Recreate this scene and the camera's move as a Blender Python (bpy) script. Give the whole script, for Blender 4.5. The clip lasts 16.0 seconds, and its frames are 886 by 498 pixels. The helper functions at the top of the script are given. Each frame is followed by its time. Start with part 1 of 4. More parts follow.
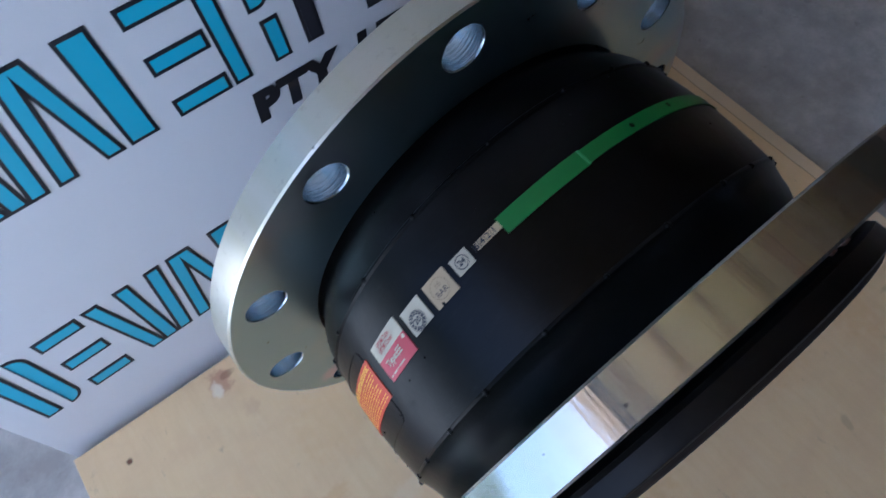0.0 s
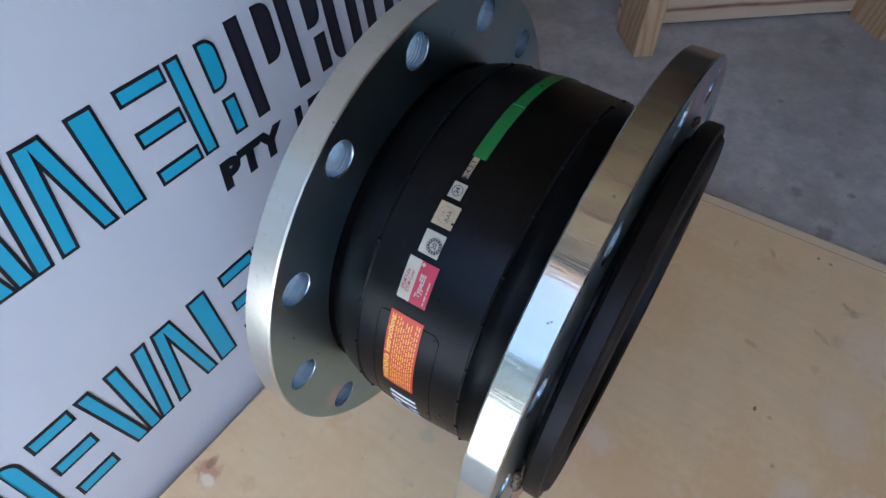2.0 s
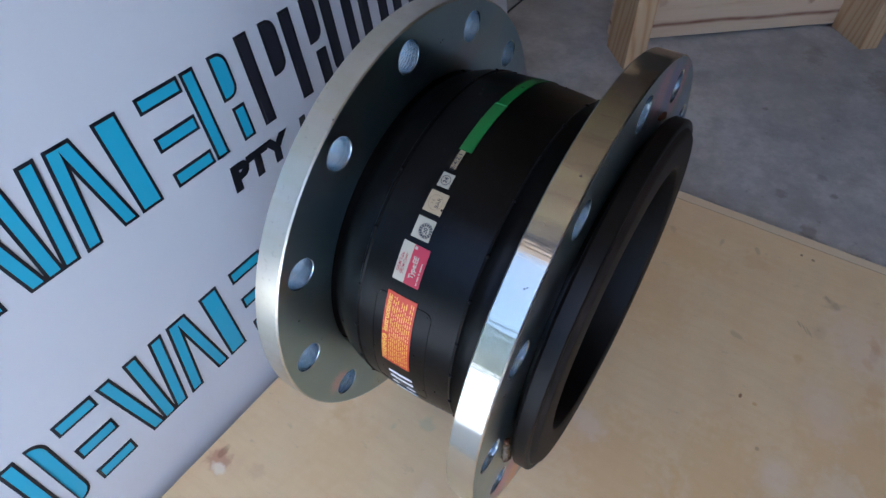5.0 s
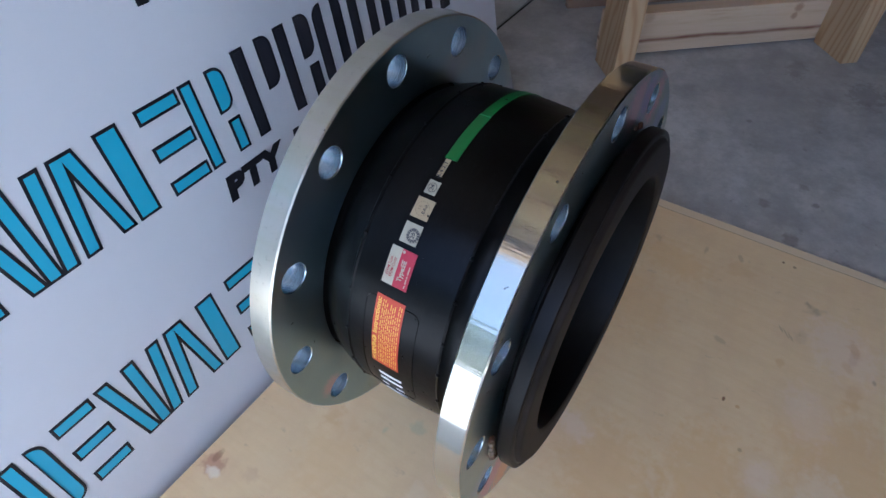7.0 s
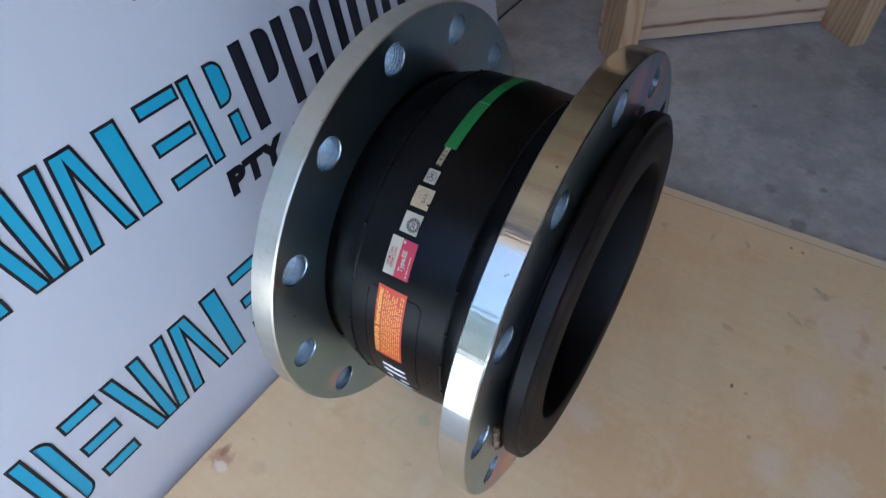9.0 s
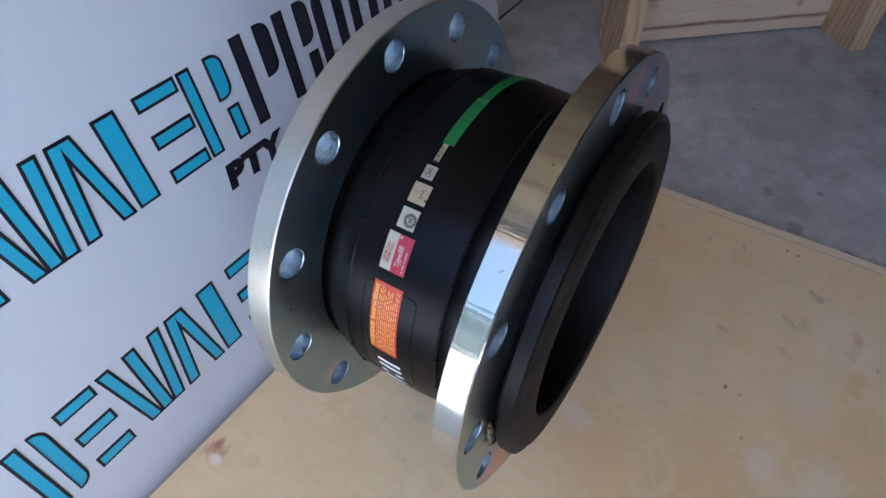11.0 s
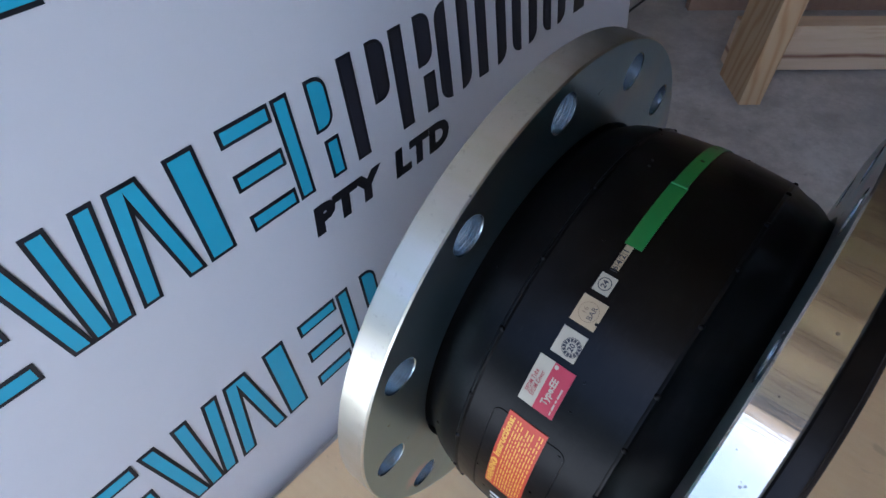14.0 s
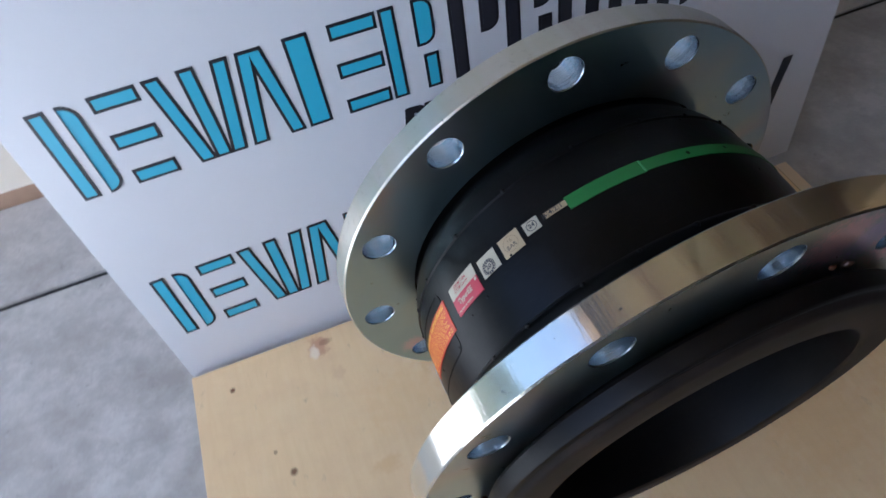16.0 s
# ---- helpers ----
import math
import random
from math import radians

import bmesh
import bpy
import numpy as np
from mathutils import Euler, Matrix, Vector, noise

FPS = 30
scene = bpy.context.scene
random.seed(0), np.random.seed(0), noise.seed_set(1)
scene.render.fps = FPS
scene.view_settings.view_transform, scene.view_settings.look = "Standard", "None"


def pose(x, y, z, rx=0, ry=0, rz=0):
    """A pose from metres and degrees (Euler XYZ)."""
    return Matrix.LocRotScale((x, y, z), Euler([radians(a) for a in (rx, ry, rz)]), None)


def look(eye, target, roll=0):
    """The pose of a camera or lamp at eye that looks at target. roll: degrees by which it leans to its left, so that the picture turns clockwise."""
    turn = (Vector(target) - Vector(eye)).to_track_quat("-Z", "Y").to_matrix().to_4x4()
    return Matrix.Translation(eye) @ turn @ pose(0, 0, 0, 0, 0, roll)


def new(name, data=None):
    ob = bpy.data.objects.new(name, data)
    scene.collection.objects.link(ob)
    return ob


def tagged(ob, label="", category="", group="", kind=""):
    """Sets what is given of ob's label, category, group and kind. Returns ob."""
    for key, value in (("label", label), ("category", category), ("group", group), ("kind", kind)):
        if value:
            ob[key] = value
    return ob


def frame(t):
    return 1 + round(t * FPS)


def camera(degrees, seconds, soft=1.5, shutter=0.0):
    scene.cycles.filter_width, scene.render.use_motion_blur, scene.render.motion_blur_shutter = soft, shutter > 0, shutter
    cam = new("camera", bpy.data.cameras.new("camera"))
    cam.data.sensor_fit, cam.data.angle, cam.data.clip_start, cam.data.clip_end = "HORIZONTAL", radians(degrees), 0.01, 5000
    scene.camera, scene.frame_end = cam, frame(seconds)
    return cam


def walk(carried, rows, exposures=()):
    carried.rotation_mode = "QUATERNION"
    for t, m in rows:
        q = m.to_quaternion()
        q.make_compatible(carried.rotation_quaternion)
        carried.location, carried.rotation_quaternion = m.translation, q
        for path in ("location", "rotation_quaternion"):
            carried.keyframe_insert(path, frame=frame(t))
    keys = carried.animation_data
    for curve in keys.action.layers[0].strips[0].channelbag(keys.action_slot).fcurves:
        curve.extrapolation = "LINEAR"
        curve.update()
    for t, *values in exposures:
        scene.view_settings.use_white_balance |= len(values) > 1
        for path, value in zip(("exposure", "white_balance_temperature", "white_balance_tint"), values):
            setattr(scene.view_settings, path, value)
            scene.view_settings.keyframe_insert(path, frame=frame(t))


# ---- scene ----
cam = camera(73.4, 16.0, shutter=0.25)
PATH = [
    (0, (-0.1468, -0.1611, 0.5903), (0.3429, 0.5603, -1.2103), -4.66),
    (0.2, (-0.1596, -0.1487, 0.5853), (0.3322, 0.5145, -1.2362), -1.74),
    (0.4, (-0.1595, -0.1292, 0.5712), (0.4256, 0.4431, -1.2547), 1.27),
    (0.5, (-0.1609, -0.1250, 0.5622), (0.3889, 0.4090, -1.2844), 1.07),
    (0.7, (-0.1748, -0.1246, 0.5452), (0.3963, 0.4088, -1.2954), 0.86),
    (1, (-0.1900, -0.1529, 0.5592), (0.5737, 0.4719, -1.1811), -0.18),
    (1.5, (-0.2529, -0.2000, 0.5783), (0.7228, 0.5281, -1.0088), -0.13),
    (2, (-0.3038, -0.2081, 0.5943), (0.7798, 0.4958, -0.9323), 0.51),
    (2.5, (-0.3178, -0.2271, 0.5973), (0.8018, 0.5218, -0.8812), -0.28),
    (3, (-0.3128, -0.2321, 0.5913), (0.7918, 0.5068, -0.9022), -1.18),
    (3.5, (-0.3098, -0.2401, 0.5943), (0.8109, 0.4899, -0.8922), -0.98),
    (4, (-0.3178, -0.2401, 0.5993), (0.7878, 0.5088, -0.8882), -1.18),
    (6.5, (-0.3448, -0.2501, 0.6133), (0.8039, 0.5019, -0.8412), -0.67),
    (7, (-0.3458, -0.2561, 0.6153), (0.8079, 0.5009, -0.8332), -0.77),
    (7.5, (-0.3468, -0.2561, 0.6113), (0.7778, 0.5089, -0.8551), -1.87),
    (8, (-0.3458, -0.2541, 0.6113), (0.7689, 0.5069, -0.8641), -2.18),
    (8.5, (-0.3438, -0.2561, 0.6113), (0.7899, 0.5169, -0.8451), -2.37),
    (9, (-0.3438, -0.2601, 0.6103), (0.7849, 0.5099, -0.8501), -2.57),
    (11.5, (-0.3458, -0.2651, 0.6103), (0.7798, 0.5048, -0.8532), -1.17),
    (12, (-0.3468, -0.2701, 0.6133), (0.7728, 0.5078, -0.8502), -0.87),
    (12.5, (-0.3548, -0.2621, 0.6133), (0.7767, 0.5477, -0.8242), -1.07),
    (13, (-0.3506, -0.2245, 0.6008), (0.7428, 0.5504, -0.8836), 0.97),
    (13.5, (-0.3175, -0.1638, 0.5913), (0.7492, 0.6365, -0.8989), 1.73),
    (14, (-0.2793, -0.1281, 0.5798), (0.7466, 0.7196, -0.9122), 0.57),
    (14.5, (-0.2733, -0.1231, 0.5788), (0.7334, 0.7418, -0.9170), -0.86),
    (15, (-0.2923, -0.1497, 0.5889), (0.7623, 0.6296, -0.9210), 1.24),
    (15.3, (-0.3107, -0.2000, 0.6047), (0.6879, 0.6274, -0.9169), 0.79),
    (15.5, (-0.3013, -0.2342, 0.6059), (0.5830, 0.7331, -0.9057), -2.91),
    (15.7, (-0.2560, -0.2524, 0.6021), (0.4626, 0.8455, -0.9076), -4.89),
    (15.8, (-0.2278, -0.2626, 0.6087), (0.3030, 0.8910, -0.9364), -6.95),
    (16, (-0.1884, -0.2658, 0.6279), (0.1307, 0.8590, -0.9947), -7.76),
]
# stops and white balance of the film camera
EXPOSURES = [(0.0, 2.83, 4540, 9), (1.0, 2.83, 4690, 10), (1.6, 2.98, 4690, 10), (13.0, 2.98, 4690, 10), (14.0, 2.83, 4780, 11), (15.2, 2.89, 4740, 10), (16.0, 3.02, 4880, 9)]
walk(cam, [(t, look(eye, target, roll)) for t, eye, target, roll in PATH], EXPOSURES)

# ---- world, sun, light ----
world = bpy.data.worlds.new("sky")
scene.world = world
world.use_nodes = True
wn = world.node_tree
for n in list(wn.nodes):
    wn.nodes.remove(n)
sky = wn.nodes.new("ShaderNodeTexSky")
sky.sky_type, sky.sun_disc = "NISHITA", False
sky.sun_elevation, sky.sun_rotation = radians(58.3), radians(221)
sky.dust_density, sky.ozone_density = 3.5, 0.4
bg = wn.nodes.new("ShaderNodeBackground")
bg.inputs["Strength"].default_value = 0.052
wo = wn.nodes.new("ShaderNodeOutputWorld")
wn.links.new(sky.outputs[0], bg.inputs[0])
wn.links.new(bg.outputs[0], wo.inputs[0])

sun = new("sun", bpy.data.lights.new("sun", "SUN"))
sun.data.energy, sun.data.angle, sun.data.color = 5.0, radians(0.5), (1.0, 0.94, 0.86)
sun.matrix_world = look((-3.65, -4.2, 9.0), (0, 0, 0))

# ---- materials ----
def nodes_of(name):
    m = bpy.data.materials.new(name)
    m.use_nodes = True
    t = m.node_tree
    return m, t, t.nodes["Principled BSDF"]


def add(t, kind, **kw):
    n = t.nodes.new(kind)
    for k, v in kw.items():
        n.inputs[k].default_value = v
    return n


def ramp(t, src, stops):
    r = t.nodes.new("ShaderNodeValToRGB")
    e = r.color_ramp.elements
    while len(e) < len(stops):
        e.new(0.5)
    for i, (p, c) in enumerate(stops):
        e[i].position = p
        e[i].color = (*c, 1) if len(c) == 3 else c
    t.links.new(src, r.inputs[0])
    return r.outputs[0]


def coords(t, scale=(1, 1, 1), rot=(0, 0, 0)):
    tc = t.nodes.new("ShaderNodeTexCoord")
    mp = t.nodes.new("ShaderNodeMapping")
    mp.inputs["Scale"].default_value = scale
    mp.inputs["Rotation"].default_value = rot
    t.links.new(tc.outputs["Object"], mp.inputs[0])
    return mp.outputs[0]


def noise_tex(t, vec, scale, detail=4.0, rough=0.55):
    n = add(t, "ShaderNodeTexNoise", Scale=scale, Detail=detail, Roughness=rough)
    t.links.new(vec, n.inputs["Vector"])
    return n.outputs["Fac"]


def mix(t, fac, a, b, mode="MIX"):
    n = t.nodes.new("ShaderNodeMix")
    n.data_type, n.blend_type = "RGBA", mode
    for sock, v in ((n.inputs[0], fac), (n.inputs[6], a), (n.inputs[7], b)):
        if isinstance(v, (int, float)):
            sock.default_value = v
        elif isinstance(v, tuple):
            sock.default_value = (*v, 1)
        else:
            t.links.new(v, sock)
    return n.outputs[2]


def math_node(t, op, a, b=0.0):
    n = t.nodes.new("ShaderNodeMath")
    n.operation = op
    for sock, v in ((n.inputs[0], a), (n.inputs[1], b)):
        if isinstance(v, (int, float)):
            sock.default_value = v
        else:
            t.links.new(v, sock)
    return n.outputs[0]


def bump(t, b, height, strength, dist=0.001):
    n = add(t, "ShaderNodeBump", Strength=strength, Distance=dist)
    t.links.new(height, n.inputs["Height"])
    t.links.new(n.outputs[0], b.inputs["Normal"])


def near_spot(t, x, y, radius, squash=1.0, turn=0.0):
    """1 at a point of the object's plane, falling to 0 at the radius."""
    tc = t.nodes.new("ShaderNodeTexCoord")
    sub = t.nodes.new("ShaderNodeVectorMath")
    sub.operation = "SUBTRACT"
    sub.inputs[1].default_value = (x, y, 0)
    t.links.new(tc.outputs["Object"], sub.inputs[0])
    rt = t.nodes.new("ShaderNodeMapping")
    rt.inputs["Rotation"].default_value = (0, 0, -radians(turn))
    t.links.new(sub.outputs[0], rt.inputs[0])
    mp = t.nodes.new("ShaderNodeMapping")
    mp.inputs["Scale"].default_value = (1, squash, 0)
    t.links.new(rt.outputs[0], mp.inputs[0])
    wob = add(t, "ShaderNodeTexNoise", Scale=90.0, Detail=3.0)
    t.links.new(tc.outputs["Object"], wob.inputs["Vector"])
    ln = t.nodes.new("ShaderNodeVectorMath")
    ln.operation = "LENGTH"
    t.links.new(mp.outputs[0], ln.inputs[0])
    d = math_node(t, "ADD", ln.outputs["Value"], math_node(t, "MULTIPLY", math_node(t, "SUBTRACT", wob.outputs["Fac"], 0.5), radius * 1.6))
    mr = t.nodes.new("ShaderNodeMapRange")
    mr.inputs["From Min"].default_value, mr.inputs["From Max"].default_value = radius, radius * 0.35
    mr.interpolation_type = "SMOOTHSTEP"
    t.links.new(d, mr.inputs["Value"])
    return mr.outputs[0]


def plain(name, colour, rough=0.5, grain=0.06, scale=60.0, metal=0.0, bumpy=0.1):
    m, t, b = nodes_of(name)
    v = coords(t)
    n = noise_tex(t, v, scale)
    n2 = noise_tex(t, v, scale / 9)
    lo = tuple(c * (1 - grain) for c in colour)
    hi = tuple(min(1, c * (1 + grain)) for c in colour)
    c = mix(t, n, lo, hi)
    c = mix(t, math_node(t, "MULTIPLY", n2, grain * 2), c, lo)
    t.links.new(c, b.inputs["Base Color"])
    b.inputs["Roughness"].default_value, b.inputs["Metallic"].default_value = rough, metal
    if bumpy:
        bump(t, b, n, bumpy, 0.0006)
    return m


def spot_3d(t, p, radius):
    """1 at a point in the object's own space, falling to 0 at the radius."""
    tc = t.nodes.new("ShaderNodeTexCoord")
    sub = t.nodes.new("ShaderNodeVectorMath")
    sub.operation = "DISTANCE"
    sub.inputs[1].default_value = p
    t.links.new(tc.outputs["Object"], sub.inputs[0])
    wob = add(t, "ShaderNodeTexNoise", Scale=500.0, Detail=2.0)
    t.links.new(tc.outputs["Object"], wob.inputs["Vector"])
    d = math_node(t, "ADD", sub.outputs["Value"], math_node(t, "MULTIPLY", math_node(t, "SUBTRACT", wob.outputs["Fac"], 0.5), radius * 1.4))
    mr = t.nodes.new("ShaderNodeMapRange")
    mr.inputs["From Min"].default_value, mr.inputs["From Max"].default_value = radius, radius * 0.5
    t.links.new(d, mr.inputs["Value"])
    return mr.outputs[0]


# dings in the rims: degrees round from the top, place along the axis, radius
DINGS = [(-43.5, -0.1647, 0.0008), (-43.9, -0.1634, 0.0009), (-43.3, -0.1628, 0.0006), (-59.4, -0.1664, 0.0009), (-40.5, -0.1555, 0.0006), (-42.0, -0.1535, 0.0005), (-23.5, -0.1640, 0.0011), (-30.5, 0.0012, 0.0010), (-33.0, -0.158, 0.0005), (-52.0, -0.160, 0.0005)]


# rainbow patches left by the plating: degrees, place along the axis, radius, tone
FLARES = [(-114, -0.1712, 0.024, (0.36, 0.46, 0.62)), (-127, -0.1712, 0.030, (0.70, 0.36, 0.48)), (-140, -0.1712, 0.032, (0.82, 0.46, 0.30)), (-152, -0.1712, 0.028, (0.42, 0.44, 0.66)), (-163, -0.1712, 0.030, (0.70, 0.38, 0.50)),
          (14, -0.1712, 0.026, (0.80, 0.52, 0.58)), (24, -0.1712, 0.022, (0.58, 0.48, 0.70)), (35, -0.1712, 0.028, (0.82, 0.48, 0.56)), (52, -0.1712, 0.022, (0.46, 0.52, 0.68)), (-120, 0.0, 0.014, (0.66, 0.50, 0.54))]


def zinc(name, turned, rough=(0.22, 0.38), worn=0.0):
    """Zinc plate with its faint yellow-blue-pink passivation; turned: machined rim, else the flat face."""
    m, t, b = nodes_of(name)
    v = coords(t)
    tint = noise_tex(t, v, 9.0, 2.0)
    col = ramp(t, tint, [(0.30, (0.40, 0.57, 0.62)), (0.48, (0.46, 0.61, 0.62)), (0.57, (0.56, 0.61, 0.54)), (0.65, (0.58, 0.54, 0.54)), (0.74, (0.43, 0.57, 0.66))])
    base = mix(t, 0.28 if turned else 0.90, (0.47, 0.47, 0.46), col)
    if not turned:
        base = mix(t, 0.30, base, (0.19, 0.235, 0.29))
    scuff = noise_tex(t, v, 55.0, 6.0, 0.7)
    streak = noise_tex(t, coords(t, (7, 260, 7)), 2.0, 4.0)
    base = mix(t, math_node(t, "MULTIPLY", scuff, 0.06 if turned else 0.20), base, (0.45, 0.46, 0.47))
    base = mix(t, math_node(t, "MULTIPLY", ramp(t, streak, [(0.40, (0, 0, 0)), (0.70, (1, 1, 1))]), 0.50 if turned else 0.08), base, (0.42, 0.48, 0.46))
    if turned:
        # bands round the rim: passivation tints, with reflected colours painted in too
        band = noise_tex(t, coords(t, (11, 0.8, 11)), 1.6, 3.0, 0.6)
        base = mix(t, 0.55, base, ramp(t, band, [(0.30, (0.40, 0.41, 0.44)), (0.43, (0.51, 0.51, 0.49)), (0.50, (0.46, 0.45, 0.34)), (0.56, (0.52, 0.50, 0.47)), (0.64, (0.44, 0.37, 0.34)), (0.74, (0.50, 0.50, 0.51))]))
        fleck = noise_tex(t, v, 190.0, 4.0, 0.7)
        base = mix(t, ramp(t, fleck, [(0.60, (0, 0, 0)), (0.72, (worn, worn, worn))]), base, (0.20, 0.19, 0.17))
        # even warm tone, partly standing in for the ceiling mirrored in the rim
        base = mix(t, worn * 0.65, base, (0.50, 0.46, 0.40))
        for deg, y, r in DINGS:
            base = mix(t, spot_3d(t, (0.2005 * math.sin(radians(deg)), y, 0.2005 * math.cos(radians(deg))), r), base, (0.20, 0.195, 0.18))
    else:
        for deg, y, r, tone in FLARES:
            base = mix(t, math_node(t, "MULTIPLY", spot_3d(t, (0.178 * math.sin(radians(deg)), y, 0.178 * math.cos(radians(deg))), r), 0.85), base, tone)
    if turned:
        base = mix(t, 1.0, base, (1.15, 1.11, 1.01), "MULTIPLY")
    t.links.new(base, b.inputs["Base Color"])
    b.inputs["Metallic"].default_value = 1.0
    ro = t.nodes.new("ShaderNodeMapRange")
    ro.inputs["To Min"].default_value, ro.inputs["To Max"].default_value = rough
    t.links.new(scuff, ro.inputs["Value"])
    t.links.new(ro.outputs[0], b.inputs["Roughness"])
    if turned:
        # chatter marks across the rim, over the fine lines of the lathe
        chatter = noise_tex(t, coords(t, (1, 0.04, 1)), 85.0, 5.0, 0.62)
        bump(t, b, math_node(t, "ADD", math_node(t, "MULTIPLY", streak, 0.05), math_node(t, "MULTIPLY", chatter, 0.50)), 1.0, 0.0005)
    else:
        bump(t, b, noise_tex(t, v, 160.0, 3.0), 0.05, 0.0004)
    if turned:
        # the dull bloom that the plating leaves over the turned metal
        haze = add(t, "ShaderNodeBsdfPrincipled", Metallic=1.0, Roughness=0.5)
        t.links.new(mix(t, 0.4, base, (0.70, 0.66, 0.60)), haze.inputs["Base Color"])
        both = t.nodes.new("ShaderNodeMixShader")
        both.inputs[0].default_value = 0.20
        t.links.new(b.outputs[0], both.inputs[1])
        t.links.new(haze.outputs[0], both.inputs[2])
        t.links.new(both.outputs[0], t.nodes["Material Output"].inputs["Surface"])
    return m


def drilled():
    """The wall of a drilled hole: plated, with fine ridges left by the drill."""
    m, t, b = nodes_of("drilled_zinc")
    n = noise_tex(t, coords(t, (12, 420, 12)), 2.0, 3.0)
    # the blue in both tones stands in for sky reflected by the wall
    t.links.new(mix(t, n, (0.34, 0.41, 0.48), (0.56, 0.62, 0.67)), b.inputs["Base Color"])
    b.inputs["Metallic"].default_value, b.inputs["Roughness"].default_value = 1.0, 0.24
    bump(t, b, n, 0.5, 0.0008)
    return m


def rubber(name="black_rubber", rough=(0.25, 0.37), gloss=0.145, low=(0.0010, 0.0009, 0.0009), high=(0.0046, 0.0042, 0.0040)):
    m, t, b = nodes_of(name)
    v = coords(t)
    n = noise_tex(t, v, 400.0, 3.0)
    dust = noise_tex(t, v, 22.0, 6.0, 0.7)
    c = mix(t, ramp(t, dust, [(0.38, (0, 0, 0)), (0.68, (1, 1, 1))]), low, high)
    bloom = noise_tex(t, coords(t, (1, 3, 1)), 70.0, 5.0, 0.75)
    c = mix(t, ramp(t, bloom, [(0.56, (0, 0, 0)), (0.76, (0.4, 0.4, 0.4))]), c, (0.016, 0.0150, 0.0148))
    t.links.new(c, b.inputs["Base Color"])
    ro = t.nodes.new("ShaderNodeMapRange")
    ro.inputs["To Min"].default_value, ro.inputs["To Max"].default_value = rough
    t.links.new(dust, ro.inputs["Value"])
    t.links.new(ro.outputs[0], b.inputs["Roughness"])
    b.inputs["Specular IOR Level"].default_value = gloss
    lump = math_node(t, "ADD", noise_tex(t, v, 30.0, 2.0), math_node(t, "MULTIPLY", noise_tex(t, v, 110.0, 3.0), 0.3))
    bump(t, b, math_node(t, "ADD", math_node(t, "MULTIPLY", n, 0.15), lump), 0.26, 0.0016)
    return m


def plywood():
    m, t, b = nodes_of("pale_plywood")
    v = coords(t, (7, 1, 1))
    g = noise_tex(t, v, 16.0, 8.0, 0.65)
    cloud = noise_tex(t, coords(t), 5.0, 3.0)
    fine = noise_tex(t, coords(t, (30, 2, 2)), 60.0, 3.0)
    c = ramp(t, g, [(0.25, (0.75, 0.53, 0.262)), (0.5, (0.80, 0.583, 0.303)), (0.75, (0.825, 0.625, 0.348))])
    c = mix(t, math_node(t, "MULTIPLY", cloud, 0.5), c, (0.735, 0.545, 0.305))
    c = mix(t, math_node(t, "MULTIPLY", fine, 0.10), c, (0.40, 0.32, 0.21))
    blot = noise_tex(t, coords(t, (1, 1.6, 1)), 17.0, 6.0, 0.62)
    c = mix(t, ramp(t, blot, [(0.44, (0, 0, 0)), (0.70, (0.6, 0.6, 0.6))]), c, (0.70, 0.49, 0.265))
    speck = noise_tex(t, coords(t, (1, 0.5, 1)), 75.0, 4.0, 0.6)
    c = mix(t, ramp(t, speck, [(0.65, (0, 0, 0)), (0.76, (0.4, 0.4, 0.4))]), c, (0.36, 0.25, 0.16))
    for x, y, r, q, turn, k, amount in CLOUDS + SMUDGES:
        c = mix(t, math_node(t, "MULTIPLY", near_spot(t, x, y, r, q, turn), amount), c, k)
    for x, y, r, q, k, amount in KNOTS + SCUFFS + STREAKS:
        c = mix(t, math_node(t, "MULTIPLY", near_spot(t, x, y, r, q), amount), c, k)
    # bare strip along one edge, with the cut line of the face veneer
    tc = t.nodes.new("ShaderNodeTexCoord")
    dot = t.nodes.new("ShaderNodeVectorMath")
    dot.operation = "DOT_PRODUCT"
    dot.inputs[1].default_value = (math.cos(radians(-0.3)), math.sin(radians(-0.3)), 0)
    t.links.new(tc.outputs["Object"], dot.inputs[0])
    side = math_node(t, "SUBTRACT", dot.outputs["Value"], 0.3985)
    side = math_node(t, "ADD", side, math_node(t, "MULTIPLY", math_node(t, "SUBTRACT", noise_tex(t, coords(t, (0.2, 1, 1)), 14.0), 0.5), 0.003))
    c = mix(t, math_node(t, "MULTIPLY", math_node(t, "GREATER_THAN", side, 0.0), 0.6), c, (0.70, 0.58, 0.40))
    c = mix(t, math_node(t, "MULTIPLY", math_node(t, "LESS_THAN", math_node(t, "ABSOLUTE", side), 0.0008), 0.6), c, (0.30, 0.20, 0.12))
    t.links.new(c, b.inputs["Base Color"])
    b.inputs["Roughness"].default_value = 0.62
    bump(t, b, g, 0.06, 0.0006)
    return m


